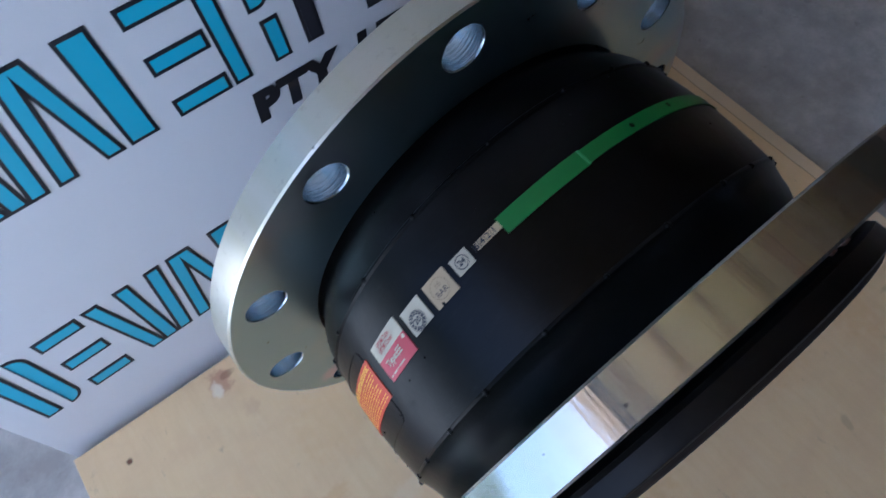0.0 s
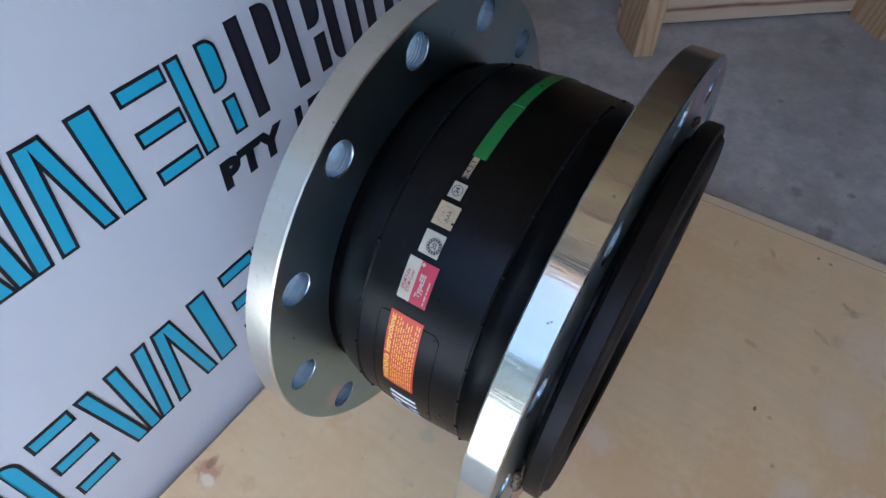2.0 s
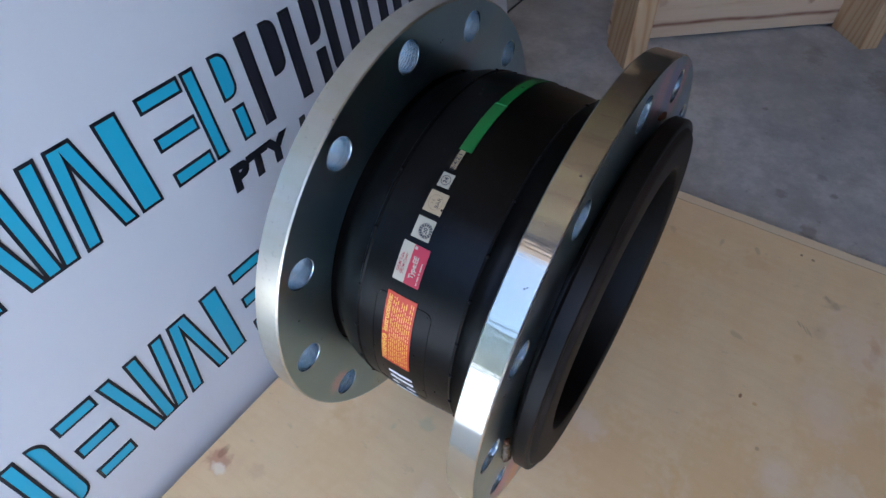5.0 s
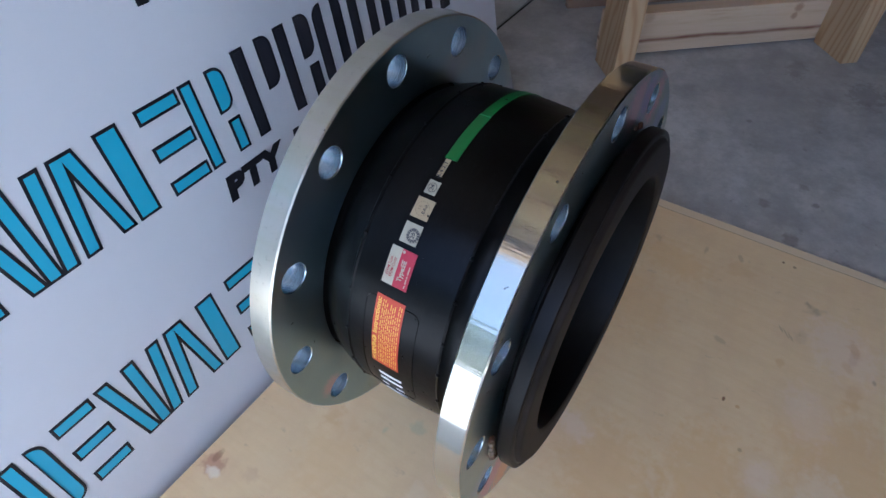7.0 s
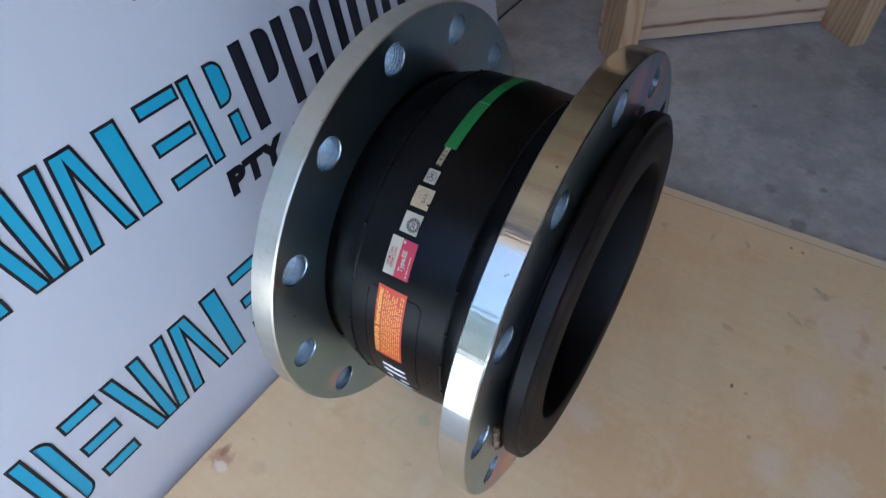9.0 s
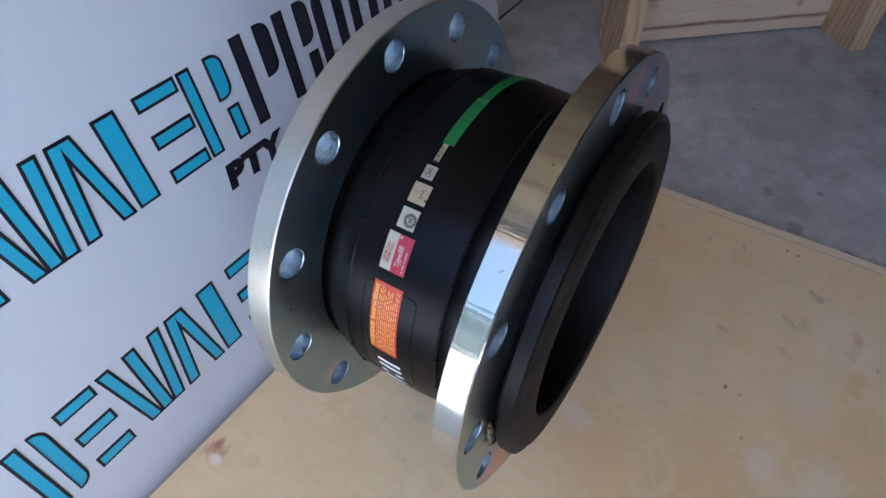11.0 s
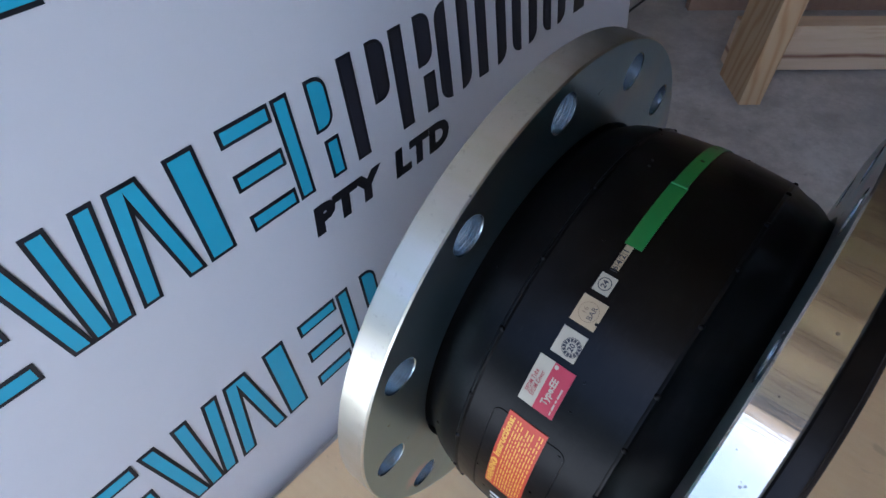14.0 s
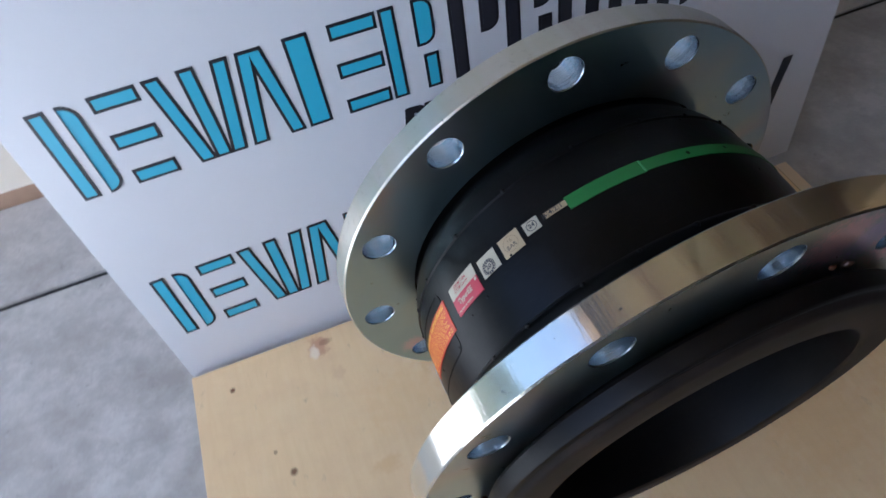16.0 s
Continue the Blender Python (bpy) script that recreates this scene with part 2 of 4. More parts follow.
# knots, nail stains and scuffs of the board: x, y, radius, squash, colour, strength
BROWN, REDDISH, GREY, GREEN = (0.15, 0.055, 0.018), (0.42, 0.17, 0.11), (0.44, 0.33, 0.20), (0.22, 0.38, 0.26)
PALE, WARM = (0.86, 0.76, 0.58), (0.62, 0.36, 0.14)
KNOTS = [(-0.359, 0.088, 0.0042, 1.0, BROWN, 1.0), (-0.315, -0.029, 0.0062, 1.0, BROWN, 0.9), (0.116, -0.335, 0.0040, 1.7, (0.20, 0.07, 0.02), 0.9),
         (0.114, -0.351, 0.0030, 1.0, WARM, 0.8), (0.063, -0.366, 0.0030, 1.0, BROWN, 0.35), (-0.328, -0.001, 0.003, 1.0, BROWN, 0.6), (-0.253, 0.101, 0.015, 0.8, REDDISH, 0.6),
         (-0.244, 0.104, 0.009, 2.0, BROWN, 0.4), (-0.24, 0.06, 0.012, 1.0, REDDISH, 0.18),
         ]
SCUFFS = [(0.375, -0.349, 0.0035, 1.4, BROWN, 0.8), (0.373, -0.364, 0.0028, 1.0, BROWN, 0.6), (-0.10, -0.06, 0.012, 1.0, GREEN, 0.22),
         (-0.125, -0.03, 0.007, 1.5, GREEN, 0.22), (0.255, -0.453, 0.02, 2.5, REDDISH, 0.18), (-0.02, -0.42, 0.016, 1.8, REDDISH, 0.15),
         ]
STREAKS = [(-0.259, 0.095, 0.007, 0.6, PALE, 0.8), (-0.17, -0.10, 0.03, 2.2, PALE, 0.2), (0.05, -0.45, 0.05, 1.7, PALE, 0.3),
         (-0.14, 0.03, 0.018, 1.2, WARM, 0.4), (-0.22, -0.06, 0.020, 1.5, WARM, 0.35), (0.20, -0.46, 0.025, 2.0, WARM, 0.35), (0.33, -0.30, 0.02, 0.7, WARM, 0.3)]


# broad stains and dragged smudges: x, y, radius, squash, degrees, colour, strength
OCHRE, LILAC, SOOT = (0.70, 0.44, 0.18), (0.80, 0.62, 0.44), (0.30, 0.20, 0.12)
CLOUDS = [(-0.04, -0.255, 0.09, 1.3, 30, OCHRE, 0.45), (0.003, -0.345, 0.10, 1.6, 10, OCHRE, 0.50), (0.10, -0.46, 0.10, 1.2, 0, OCHRE, 0.45), (-0.10, -0.40, 0.12, 1.0, 0, OCHRE, 0.50),
          (0.26, -0.44, 0.07, 1.4, 40, LILAC, 0.45), (0.145, -0.42, 0.05, 1.6, 20, LILAC, 0.40), (-0.005, -0.205, 0.030, 1.6, 60, LILAC, 0.60), (0.044, -0.390, 0.026, 1.2, 0, LILAC, 0.55),
          (0.30, -0.22, 0.07, 1.8, 70, OCHRE, 0.35), (0.20, -0.20, 0.08, 1.4, 30, OCHRE, 0.30), (-0.18, 0.00, 0.06, 1.2, 0, OCHRE, 0.25)]
SMUDGES = [(0.311, -0.396, 0.016, 2.2, 55, SOOT, 0.30), (0.305, -0.401, 0.018, 2.6, -60, SOOT, 0.30), (0.314, -0.392, 0.009, 3.0, 40, SOOT, 0.30), (0.254, -0.370, 0.010, 6.0, 35, SOOT, 0.40), (0.251, -0.376, 0.010, 6.0, 35, SOOT, 0.40),
           (0.248, -0.382, 0.010, 6.0, 35, SOOT, 0.35), (0.253, -0.394, 0.016, 1.8, 0, SOOT, 0.14), (0.196, -0.310, 0.013, 2.4, 75, SOOT, 0.30), (0.350, -0.298, 0.010, 2.4, 30, SOOT, 0.35),
           (0.342, -0.252, 0.009, 2.2, 0, SOOT, 0.30), (0.331, -0.187, 0.011, 2.0, 20, SOOT, 0.25), (0.230, -0.478, 0.005, 1.4, 0, SOOT, 0.50), (0.267, -0.453, 0.016, 1.8, 30, WARM, 0.45),
           (0.236, -0.448, 0.014, 2.2, 40, WARM, 0.35), (0.202, -0.378, 0.010, 1.5, 10, WARM, 0.40)]


def pine(name, along):
    m, t, b = nodes_of(name)
    s = [9, 9, 9]
    s[along] = 1.1
    v = coords(t, tuple(s))
    w = add(t, "ShaderNodeTexWave", Scale=3.4, Distortion=11.0, Detail=2.0)
    w.bands_direction = "DIAGONAL"
    w.inputs["Detail Scale"].default_value = 0.7
    t.links.new(v, w.inputs["Vector"])
    g = noise_tex(t, v, 14.0, 6.0)
    c = ramp(t, w.outputs["Fac"], [(0.0, (0.58, 0.40, 0.22)), (0.62, (0.55, 0.37, 0.19)), (0.84, (0.50, 0.31, 0.14)), (1.0, (0.43, 0.24, 0.10))])
    c = mix(t, math_node(t, "MULTIPLY", g, 0.55), c, (0.50, 0.34, 0.17))
    t.links.new(c, b.inputs["Base Color"])
    b.inputs["Roughness"].default_value = 0.6
    bump(t, b, g, 0.15, 0.0008)
    return m


def pale_pine(name, along, streak_at=None):
    m, t, b = nodes_of(name)
    k = [7, 7, 7]
    k[along] = 0.5
    v = coords(t, tuple(k))
    g = noise_tex(t, v, 9.0, 7.0, 0.6)
    c = ramp(t, g, [(0.2, (0.62, 0.45, 0.27)), (0.45, (0.68, 0.51, 0.33)), (0.60, (0.64, 0.47, 0.29)), (0.72, (0.52, 0.34, 0.19)), (0.76, (0.63, 0.46, 0.28))])
    if streak_at is not None:
        tc = t.nodes.new("ShaderNodeTexCoord")
        sp = t.nodes.new("ShaderNodeSeparateXYZ")
        t.links.new(tc.outputs["Object"], sp.inputs[0])
        wav = noise_tex(t, coords(t, (5, 1, 1)), 1.4, 2.0)
        d = math_node(t, "ABSOLUTE", math_node(t, "SUBTRACT", sp.outputs["Z"], math_node(t, "ADD", streak_at - 0.006, math_node(t, "MULTIPLY", wav, 0.012))))
        mr = t.nodes.new("ShaderNodeMapRange")
        mr.inputs["From Min"].default_value, mr.inputs["From Max"].default_value = 0.0060, 0.0012
        t.links.new(d, mr.inputs["Value"])
        c = mix(t, math_node(t, "MULTIPLY", mr.outputs[0], math_node(t, "ADD", 0.35, noise_tex(t, coords(t, (4, 9, 9)), 6.0))), c, (0.22, 0.08, 0.04))
        for x, z, r, k in ((0.425, 0.080, 0.012, 0.6), (0.421, 0.062, 0.009, 0.6), (0.10, 0.083, 0.014, 0.35)):
            c = mix(t, math_node(t, "MULTIPLY", spot_3d(t, (x, 0.1, z), r), k), c, (0.30, 0.13, 0.06))
    t.links.new(c, b.inputs["Base Color"])
    b.inputs["Roughness"].default_value = 0.6
    bump(t, b, g, 0.12, 0.0008)
    return m


# oily spots on the floor: x, y, radius, squash, strength
STAINS = [(0.966, -0.264, 0.050, 2.0, 0.35), (0.934, -0.398, 0.060, 1.2, 0.45), (0.731, -0.226, 0.008, 1.0, 0.5), (0.585, -0.346, 0.014, 1.3, 0.45),
          (0.448, -0.351, 0.020, 1.5, 0.55), (0.549, -0.369, 0.008, 1.0, 0.6), (0.513, -0.298, 0.013, 1.0, 0.45), (0.426, -0.423, 0.024, 2.0, 0.5)]


def concrete():
    m, t, b = nodes_of("trowelled_concrete")
    v = coords(t)
    a = noise_tex(t, v, 2.2, 6.0, 0.6)
    s = noise_tex(t, v, 11.0, 8.0, 0.7)
    f = noise_tex(t, v, 130.0, 4.0)
    c = ramp(t, a, [(0.28, (0.36, 0.330, 0.30)), (0.5, (0.505, 0.467, 0.425)), (0.72, (0.62, 0.58, 0.535))])
    c = mix(t, ramp(t, s, [(0.46, (0, 0, 0)), (0.66, (0.7, 0.7, 0.7))]), c, (0.29, 0.255, 0.225))
    w = noise_tex(t, v, 5.0, 5.0, 0.75)
    c = mix(t, ramp(t, w, [(0.54, (0, 0, 0)), (0.70, (0.5, 0.5, 0.5))]), c, (0.66, 0.625, 0.58))
    q2 = noise_tex(t, v, 26.0, 6.0, 0.7)
    c = mix(t, ramp(t, q2, [(0.42, (0, 0, 0)), (0.62, (0.55, 0.55, 0.55))]), c, (0.35, 0.318, 0.285))
    p = noise_tex(t, v, 60.0, 3.0, 0.6)
    c = mix(t, ramp(t, p, [(0.65, (0, 0, 0)), (0.74, (0.4, 0.4, 0.4))]), c, (0.20, 0.18, 0.165))
    for x, y, r, q, amount in STAINS:
        c = mix(t, math_node(t, "MULTIPLY", near_spot(t, x, y, r, q), amount), c, (0.15, 0.115, 0.09))
    c = mix(t, math_node(t, "MULTIPLY", f, 0.25), c, (0.230, 0.224, 0.218))
    c = mix(t, 1.0, c, (0.97, 1.0, 1.0), "MULTIPLY")
    t.links.new(c, b.inputs["Base Color"])
    ro = t.nodes.new("ShaderNodeMapRange")
    ro.inputs["To Min"].default_value, ro.inputs["To Max"].default_value = 0.45, 0.75
    t.links.new(s, ro.inputs["Value"])
    t.links.new(ro.outputs[0], b.inputs["Roughness"])
    bump(t, b, f, 0.25, 0.0008)
    return m


M_RIM = zinc("zinc_plate_turned", True, (0.075, 0.125), 0.12)
M_RIM_DULL = zinc("zinc_plate_turned_dull", True, (0.24, 0.36), 0.5)
M_FACE = zinc("zinc_plate", False)
M_DRILLED = drilled()
M_RUBBER = rubber()
M_BEAD = rubber("dusty_black_rubber", (0.30, 0.50), 0.15, (0.0014, 0.0012, 0.0012), (0.0075, 0.0060, 0.0050))
M_LIP = rubber("brown_dusted_rubber", (0.5, 0.65), 0.14, (0.006, 0.0048, 0.0042), (0.026, 0.019, 0.015))
M_BORE = rubber("dull_black_rubber", (0.45, 0.60), 0.16)
M_PLY = plywood()
M_PLYEDGE = plain("plywood_edge", (0.45, 0.34, 0.22), 0.7, 0.2, 120)
M_PINE = pine("pine_post", 2)
M_RAIL = pale_pine("pale_pine_streaked", 0, 0.034)
M_CONC = concrete()
M_JOINT = plain("dark_joint_filler", (0.035, 0.033, 0.032), 0.8, 0.2, 40)
M_WHITE = plain("white_print_panel", (0.645, 0.645, 0.665), 0.35, 0.02, 30, 0, 0.03)
M_BLUE = plain("cyan_print", (0.080, 0.41, 0.575), 0.35, 0.04, 40, 0, 0)
M_INK = plain("black_print", (0.012, 0.012, 0.016), 0.4, 0.1, 40, 0, 0)
M_CHARCOAL = plain("charcoal_print", (0.022, 0.022, 0.030), 0.4, 0.1, 40, 0, 0)
M_TAPE = plain("green_tape", (0.024, 0.155, 0.026), 0.42, 0.12, 150, 0, 0.15)
M_TAPE_EDGE = plain("pale_tape_edge", (0.10, 0.33, 0.12), 0.5, 0.2, 200, 0, 0.1)
M_PAPER = plain("off_white_label", (0.39, 0.35, 0.255), 0.55, 0.06, 200, 0, 0.05)
M_TAN = plain("tan_label", (0.38, 0.29, 0.165), 0.55, 0.06, 200, 0, 0.05)
M_RED = plain("red_label", (0.34, 0.013, 0.034), 0.45, 0.06, 200, 0, 0.05)
M_ORANGE = plain("orange_label", (0.45, 0.032, 0.006), 0.45, 0.08, 200, 0, 0.05)
M_YELLOW = plain("yellow_print", (0.72, 0.40, 0.045), 0.5, 0.05, 200, 0, 0)
M_LABELINK = plain("label_ink", (0.03, 0.03, 0.035), 0.5, 0.05, 200, 0, 0)
M_TANINK = plain("faded_label_ink", (0.22, 0.16, 0.09), 0.5, 0.1, 200, 0, 0)
M_REDINK = plain("red_ink", (0.26, 0.012, 0.018), 0.5, 0.05, 200, 0, 0)
M_PAINT = plain("worn_white_paint", (0.80, 0.79, 0.76), 0.6, 0.2, 300, 0, 0.1)
M_SEAL = plain("tan_sealant", (0.13, 0.085, 0.04), 0.35, 0.5, 250, 0, 0.2)
M_RUST = plain("rust_coloured_sealant", (0.07, 0.026, 0.010), 0.28, 0.5, 250, 0, 0.2)
# wood tones with sun put into the cream one, shade into the brown
M_SUNLIT_TOP = plain("cream_sunlit_top", (0.82, 0.74, 0.60), 0.5, 0.05, 30)
M_SHADED_WOOD = plain("brown_shaded_wood", (0.34, 0.22, 0.14), 0.7, 0.2, 60)
M_JOIST = plain("brown_joist", (0.17, 0.085, 0.035), 0.7, 0.2, 30)
M_HEAD = plain("pine_lining", (0.50, 0.33, 0.17), 0.6, 0.15, 30)
M_WALL = plain("painted_wall", (0.11, 0.105, 0.095), 0.7, 0.08, 12)
M_CEIL = plain("timber_lined_ceiling", (0.42, 0.322, 0.165), 0.7, 0.2, 6)
M_DRIVE = plain("pale_driveway_concrete", (0.27, 0.26, 0.245), 0.7, 0.15, 3)
M_GRASS = plain("sunlit_foliage", (0.10, 0.15, 0.05), 0.6, 0.4, 6)


# ---- mesh helpers ----
def finish(bm, name, mats, smooth=None):
    bmesh.ops.recalc_face_normals(bm, faces=bm.faces)
    me = bpy.data.meshes.new(name)
    bm.to_mesh(me)
    bm.free()
    for m in mats if isinstance(mats, (list, tuple)) else [mats]:
        me.materials.append(m)
    if smooth is not None:
        me.shade_smooth()
        me.set_sharp_from_angle(angle=radians(smooth))
    return me


def part(name, bm, material, parent, label="", smooth=None):
    ob = new(name, finish(bm, name, material, smooth))
    ob.parent = parent
    if label:
        tagged(ob, label)
    return ob


def thing(name, label, category, m=None, group="", kind=""):
    ob = new(name)
    ob.empty_display_size = 0.05
    if m is not None:
        ob.matrix_basis = m
    return tagged(ob, label, category, group, kind)


def box(bm, lo, hi, bevel=0.0, m=None):
    vs = [bm.verts.new((x, y, z)) for z in (lo[2], hi[2]) for y in (lo[1], hi[1]) for x in (lo[0], hi[0])]
    fs = [bm.faces.new([vs[i] for i in q]) for q in ((0, 2, 3, 1), (4, 5, 7, 6), (0, 1, 5, 4), (2, 6, 7, 3), (0, 4, 6, 2), (1, 3, 7, 5))]
    if m is not None:
        bmesh.ops.transform(bm, matrix=m, verts=vs)
    if bevel:
        es = list({e for f in fs for e in f.edges})
        bmesh.ops.bevel(bm, geom=es, offset=bevel, segments=2, affect="EDGES", profile=0.5)
    return bm


def lathe(bm, profile, n=192, close=True):
    """Turns (y, r) points round the joint's axis, which runs along y through the origin."""
    rings = []
    for y, r in profile:
        rings.append([bm.verts.new((r * math.sin(2 * math.pi * i / n), y, r * math.cos(2 * math.pi * i / n))) for i in range(n)])
    pairs = list(zip(rings, rings[1:] + rings[:1])) if close else list(zip(rings, rings[1:]))
    for a, b in pairs:
        for i in range(n):
            j = (i + 1) % n
            bm.faces.new((a[i], a[j], b[j], b[i]))
    return bm


# ---- the place: floor, room, driveway ----
FLOOR = -0.018
GROOVE = 0.346


def build_floor():
    bm = bmesh.new()
    xs = (-1.4, 6.5)
    prof = [(-3.2, 0.0), (GROOVE - 0.0052, 0.0), (GROOVE - 0.0042, -0.004), (GROOVE - 0.0036, -0.012), (GROOVE + 0.0036, -0.012),
            (GROOVE + 0.0042, -0.004), (GROOVE + 0.0052, 0.0), (3.0, 0.0), (3.0, -0.15), (-3.2, -0.15)]
    rows = [[bm.verts.new((x, y, FLOOR + z)) for y, z in prof] for x in xs]
    for i in range(len(prof)):
        j = (i + 1) % len(prof)
        f = bm.faces.new((rows[0][i], rows[0][j], rows[1][j], rows[1][i]))
        f.material_index = 1 if i in (2, 3, 4) else 0
    for r in rows:
        bm.faces.new(r)
    ob = new("floor", finish(bm, "floor", [M_CONC, M_JOINT]))
    tagged(ob, "grey trowelled concrete garage floor with a dark control joint", "floor", kind="structure")


def slab(name, lo, hi, mat, label, category):
    bm = bmesh.new()
    box(bm, lo, hi)
    return tagged(new(name, finish(bm, name, mat)), label, category, kind="structure")


build_floor()
slab("wall_north", (-1.55, 3.0, -0.2), (6.7, 3.2, 2.6), M_WALL, "plain painted garage wall", "wall")
slab("wall_south", (-1.55, -3.4, -0.2), (6.7, -3.2, 2.6), M_WALL, "plain painted garage wall", "wall")
slab("wall_east", (6.5, -3.2, -0.2), (6.7, 3.0, 2.6), M_WALL, "plain painted garage wall", "wall")


def build_ceiling():
    """Boards with open joists below them, all one mesh."""
    bm = bmesh.new()
    box(bm, (-1.55, -3.4, 2.6), (6.7, 3.2, 2.75))
    for i in range(52):
        x = -1.34 + 0.15 * i
        box(bm, (x, -3.2, 2.588), (x + 0.14, 3.0, 2.5995))
    boards = len(bm.faces)
    for i in range(13):
        x = -1.055 + 0.6 * i
        box(bm, (x, -3.2, 2.50), (x + 0.05, 3.0, 2.589))
    bm.faces.ensure_lookup_table()
    for f in bm.faces[boards:]:
        f.material_index = 1
    tagged(new("ceiling", finish(bm, "ceiling", [M_CEIL, M_JOIST])), "brown timber-lined garage ceiling with open joists", "ceiling", kind="structure")


build_ceiling()


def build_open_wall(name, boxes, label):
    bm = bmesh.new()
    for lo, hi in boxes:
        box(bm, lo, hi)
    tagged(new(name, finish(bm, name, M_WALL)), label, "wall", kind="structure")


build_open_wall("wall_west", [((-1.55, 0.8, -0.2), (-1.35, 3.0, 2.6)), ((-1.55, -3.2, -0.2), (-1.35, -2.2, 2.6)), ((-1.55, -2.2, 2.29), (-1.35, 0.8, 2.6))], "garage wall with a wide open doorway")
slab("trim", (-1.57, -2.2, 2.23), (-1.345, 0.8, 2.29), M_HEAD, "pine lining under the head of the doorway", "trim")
slab("ground", (-60.0, -60.0, -0.25), (60.0, 60.0, -0.03), M_DRIVE, "sunlit pale concrete driveway around the garage", "ground")


def build_hedge():
    rng = random.Random(4)
    vs, fs = [], []
    for i in range(11000):
        g, q = radians(rng.uniform(150, 300)), 14 + rng.random() * 1.6
        c = Vector((q * math.cos(g), q * math.sin(g), 0))
        c.z = rng.random() ** 0.8 * (4.7 + 0.9 * math.sin(g * 9) + 0.6 * math.sin(g * 25))
        r = Euler((rng.random() * 6, rng.random() * 6, rng.random() * 6)).to_matrix()
        s = rng.uniform(0.12, 0.3)
        k = len(vs)
        for p in ((-s, 0, 0), (0, -s * 0.5, 0.03), (s, 0, 0), (0, s * 0.5, 0.03)):
            vs.append(c + r @ Vector(p))
        fs.append((k, k + 1, k + 2, k + 3))
    me = bpy.data.meshes.new("hedge")
    me.from_pydata(vs, [], fs)
    me.materials.append(M_GRASS)
    tagged(new("hedge", me), "green leafy hedge across the driveway", "hedge", kind="stuff")


build_hedge()


# ---- plywood board ----
def build_board():
    bm = bmesh.new()
    box(bm, (-0.402, -0.62, FLOOR), (0.413, 0.124, 0.0), 0.0008)
    bmesh.ops.rotate(bm, cent=(-0.402, 0.124, 0), matrix=Matrix.Rotation(radians(-1.4), 3, "Z"), verts=bm.verts)
    for v in bm.verts:
        # the saw cut of one end is not quite square
        if v.co.x > 0.2:
            v.co.x += 0.004 + 0.016 * (0.10 - v.co.y)
    bm.normal_update()
    for f in bm.faces:
        f.material_index = 0 if abs(f.normal.z) > 0.5 else 1
    ob = new("plywood_board", finish(bm, "plywood_board", [M_PLY, M_PLYEDGE]))
    tagged(ob, "pale stained plywood board with knots lying on the concrete floor", "board")


build_board()

# ---- the sign ----
LEAN_BACK = math.degrees(math.atan(0.15))
sign = thing("sign_board", "white company sign panel leaning back, with blue and black print", "sign", pose(0, 0.1295, FLOOR, -LEAN_BACK, 0, 0))
SC = math.hypot(1, 0.15)


def up(z):
    """Height on the panel for a height above the board."""
    return (z - FLOOR) * SC


def build_panel():
    bm = bmesh.new()
    box(bm, (-0.4025, 0.0, 0.0), (0.449, 0.005, up(1.10)), 0.0006)
    part("panel", bm, M_WHITE, sign)
    # unseen back leaf, added to keep light off the floor and post behind
    h = up(1.10)
    bm = bmesh.new()
    box(bm, (-0.395, 0.0, 0.0), (0.442, 0.005, h), 0.0006)
    bmesh.ops.translate(bm, vec=(0, 0, -h), verts=bm.verts)
    bmesh.ops.rotate(bm, cent=(0, 0, 0), matrix=Matrix.Rotation(radians(2 * LEAN_BACK), 3, "X"), verts=bm.verts)
    bmesh.ops.translate(bm, vec=(0, 0.0055, h), verts=bm.verts)
    part("added_rear_leaf", bm, M_WHITE, sign, "unseen white back leaf added to the sign to block light behind it")


build_panel()


def poly_part(name, pts, mat, parent, depth, label=""):
    """A flat print of the given outline, standing proud of the panel."""
    bm = bmesh.new()
    a = [bm.verts.new((x, -depth, z)) for x, z in pts]
    b = [bm.verts.new((x, 0.0005, z)) for x, z in pts]
    bm.faces.new(a)
    n = len(pts)
    for i in range(n):
        bm.faces.new((a[i], a[(i + 1) % n], b[(i + 1) % n], b[i]))
    return part(name, bm, mat, parent, label)


def rounded(x0, x1, z0, z1, rl=0.0, rr=0.0, n=6):
    """A block with its left and right corners rounded."""
    pts = []
    for cx, cz, r, a0 in ((x1 - rr, z1 - rr, rr, 0), (x0 + rl, z1 - rl, rl, 90), (x0 + rl, z0 + rl, rl, 180), (x1 - rr, z0 + rr, rr, 270)):
        if r == 0:
            pts.append((cx, cz))
        else:
            pts += [(cx + r * math.cos(radians(a0 + 90 * i / n)), cz + r * math.sin(radians(a0 + 90 * i / n))) for i in range(n + 1)]
    return pts


def inset(pts, d):
    """The outline moved in by d (counter-clockwise outlines)."""
    n, out = len(pts), []
    area = sum(pts[i][0] * pts[(i + 1) % n][1] - pts[(i + 1) % n][0] * pts[i][1] for i in range(n))
    s = 1 if area > 0 else -1
    for i in range(n):
        p, q, r = Vector(pts[i - 1]), Vector(pts[i]), Vector(pts[(i + 1) % n])
        e1, e2 = (q - p).normalized(), (r - q).normalized()
        n1, n2 = Vector((-e1.y, e1.x)) * s, Vector((-e2.y, e2.x)) * s
        k = n1 + n2
        out.append(tuple(q + k * (d / max(0.35, 1 + n1.dot(n2)))))
    return out


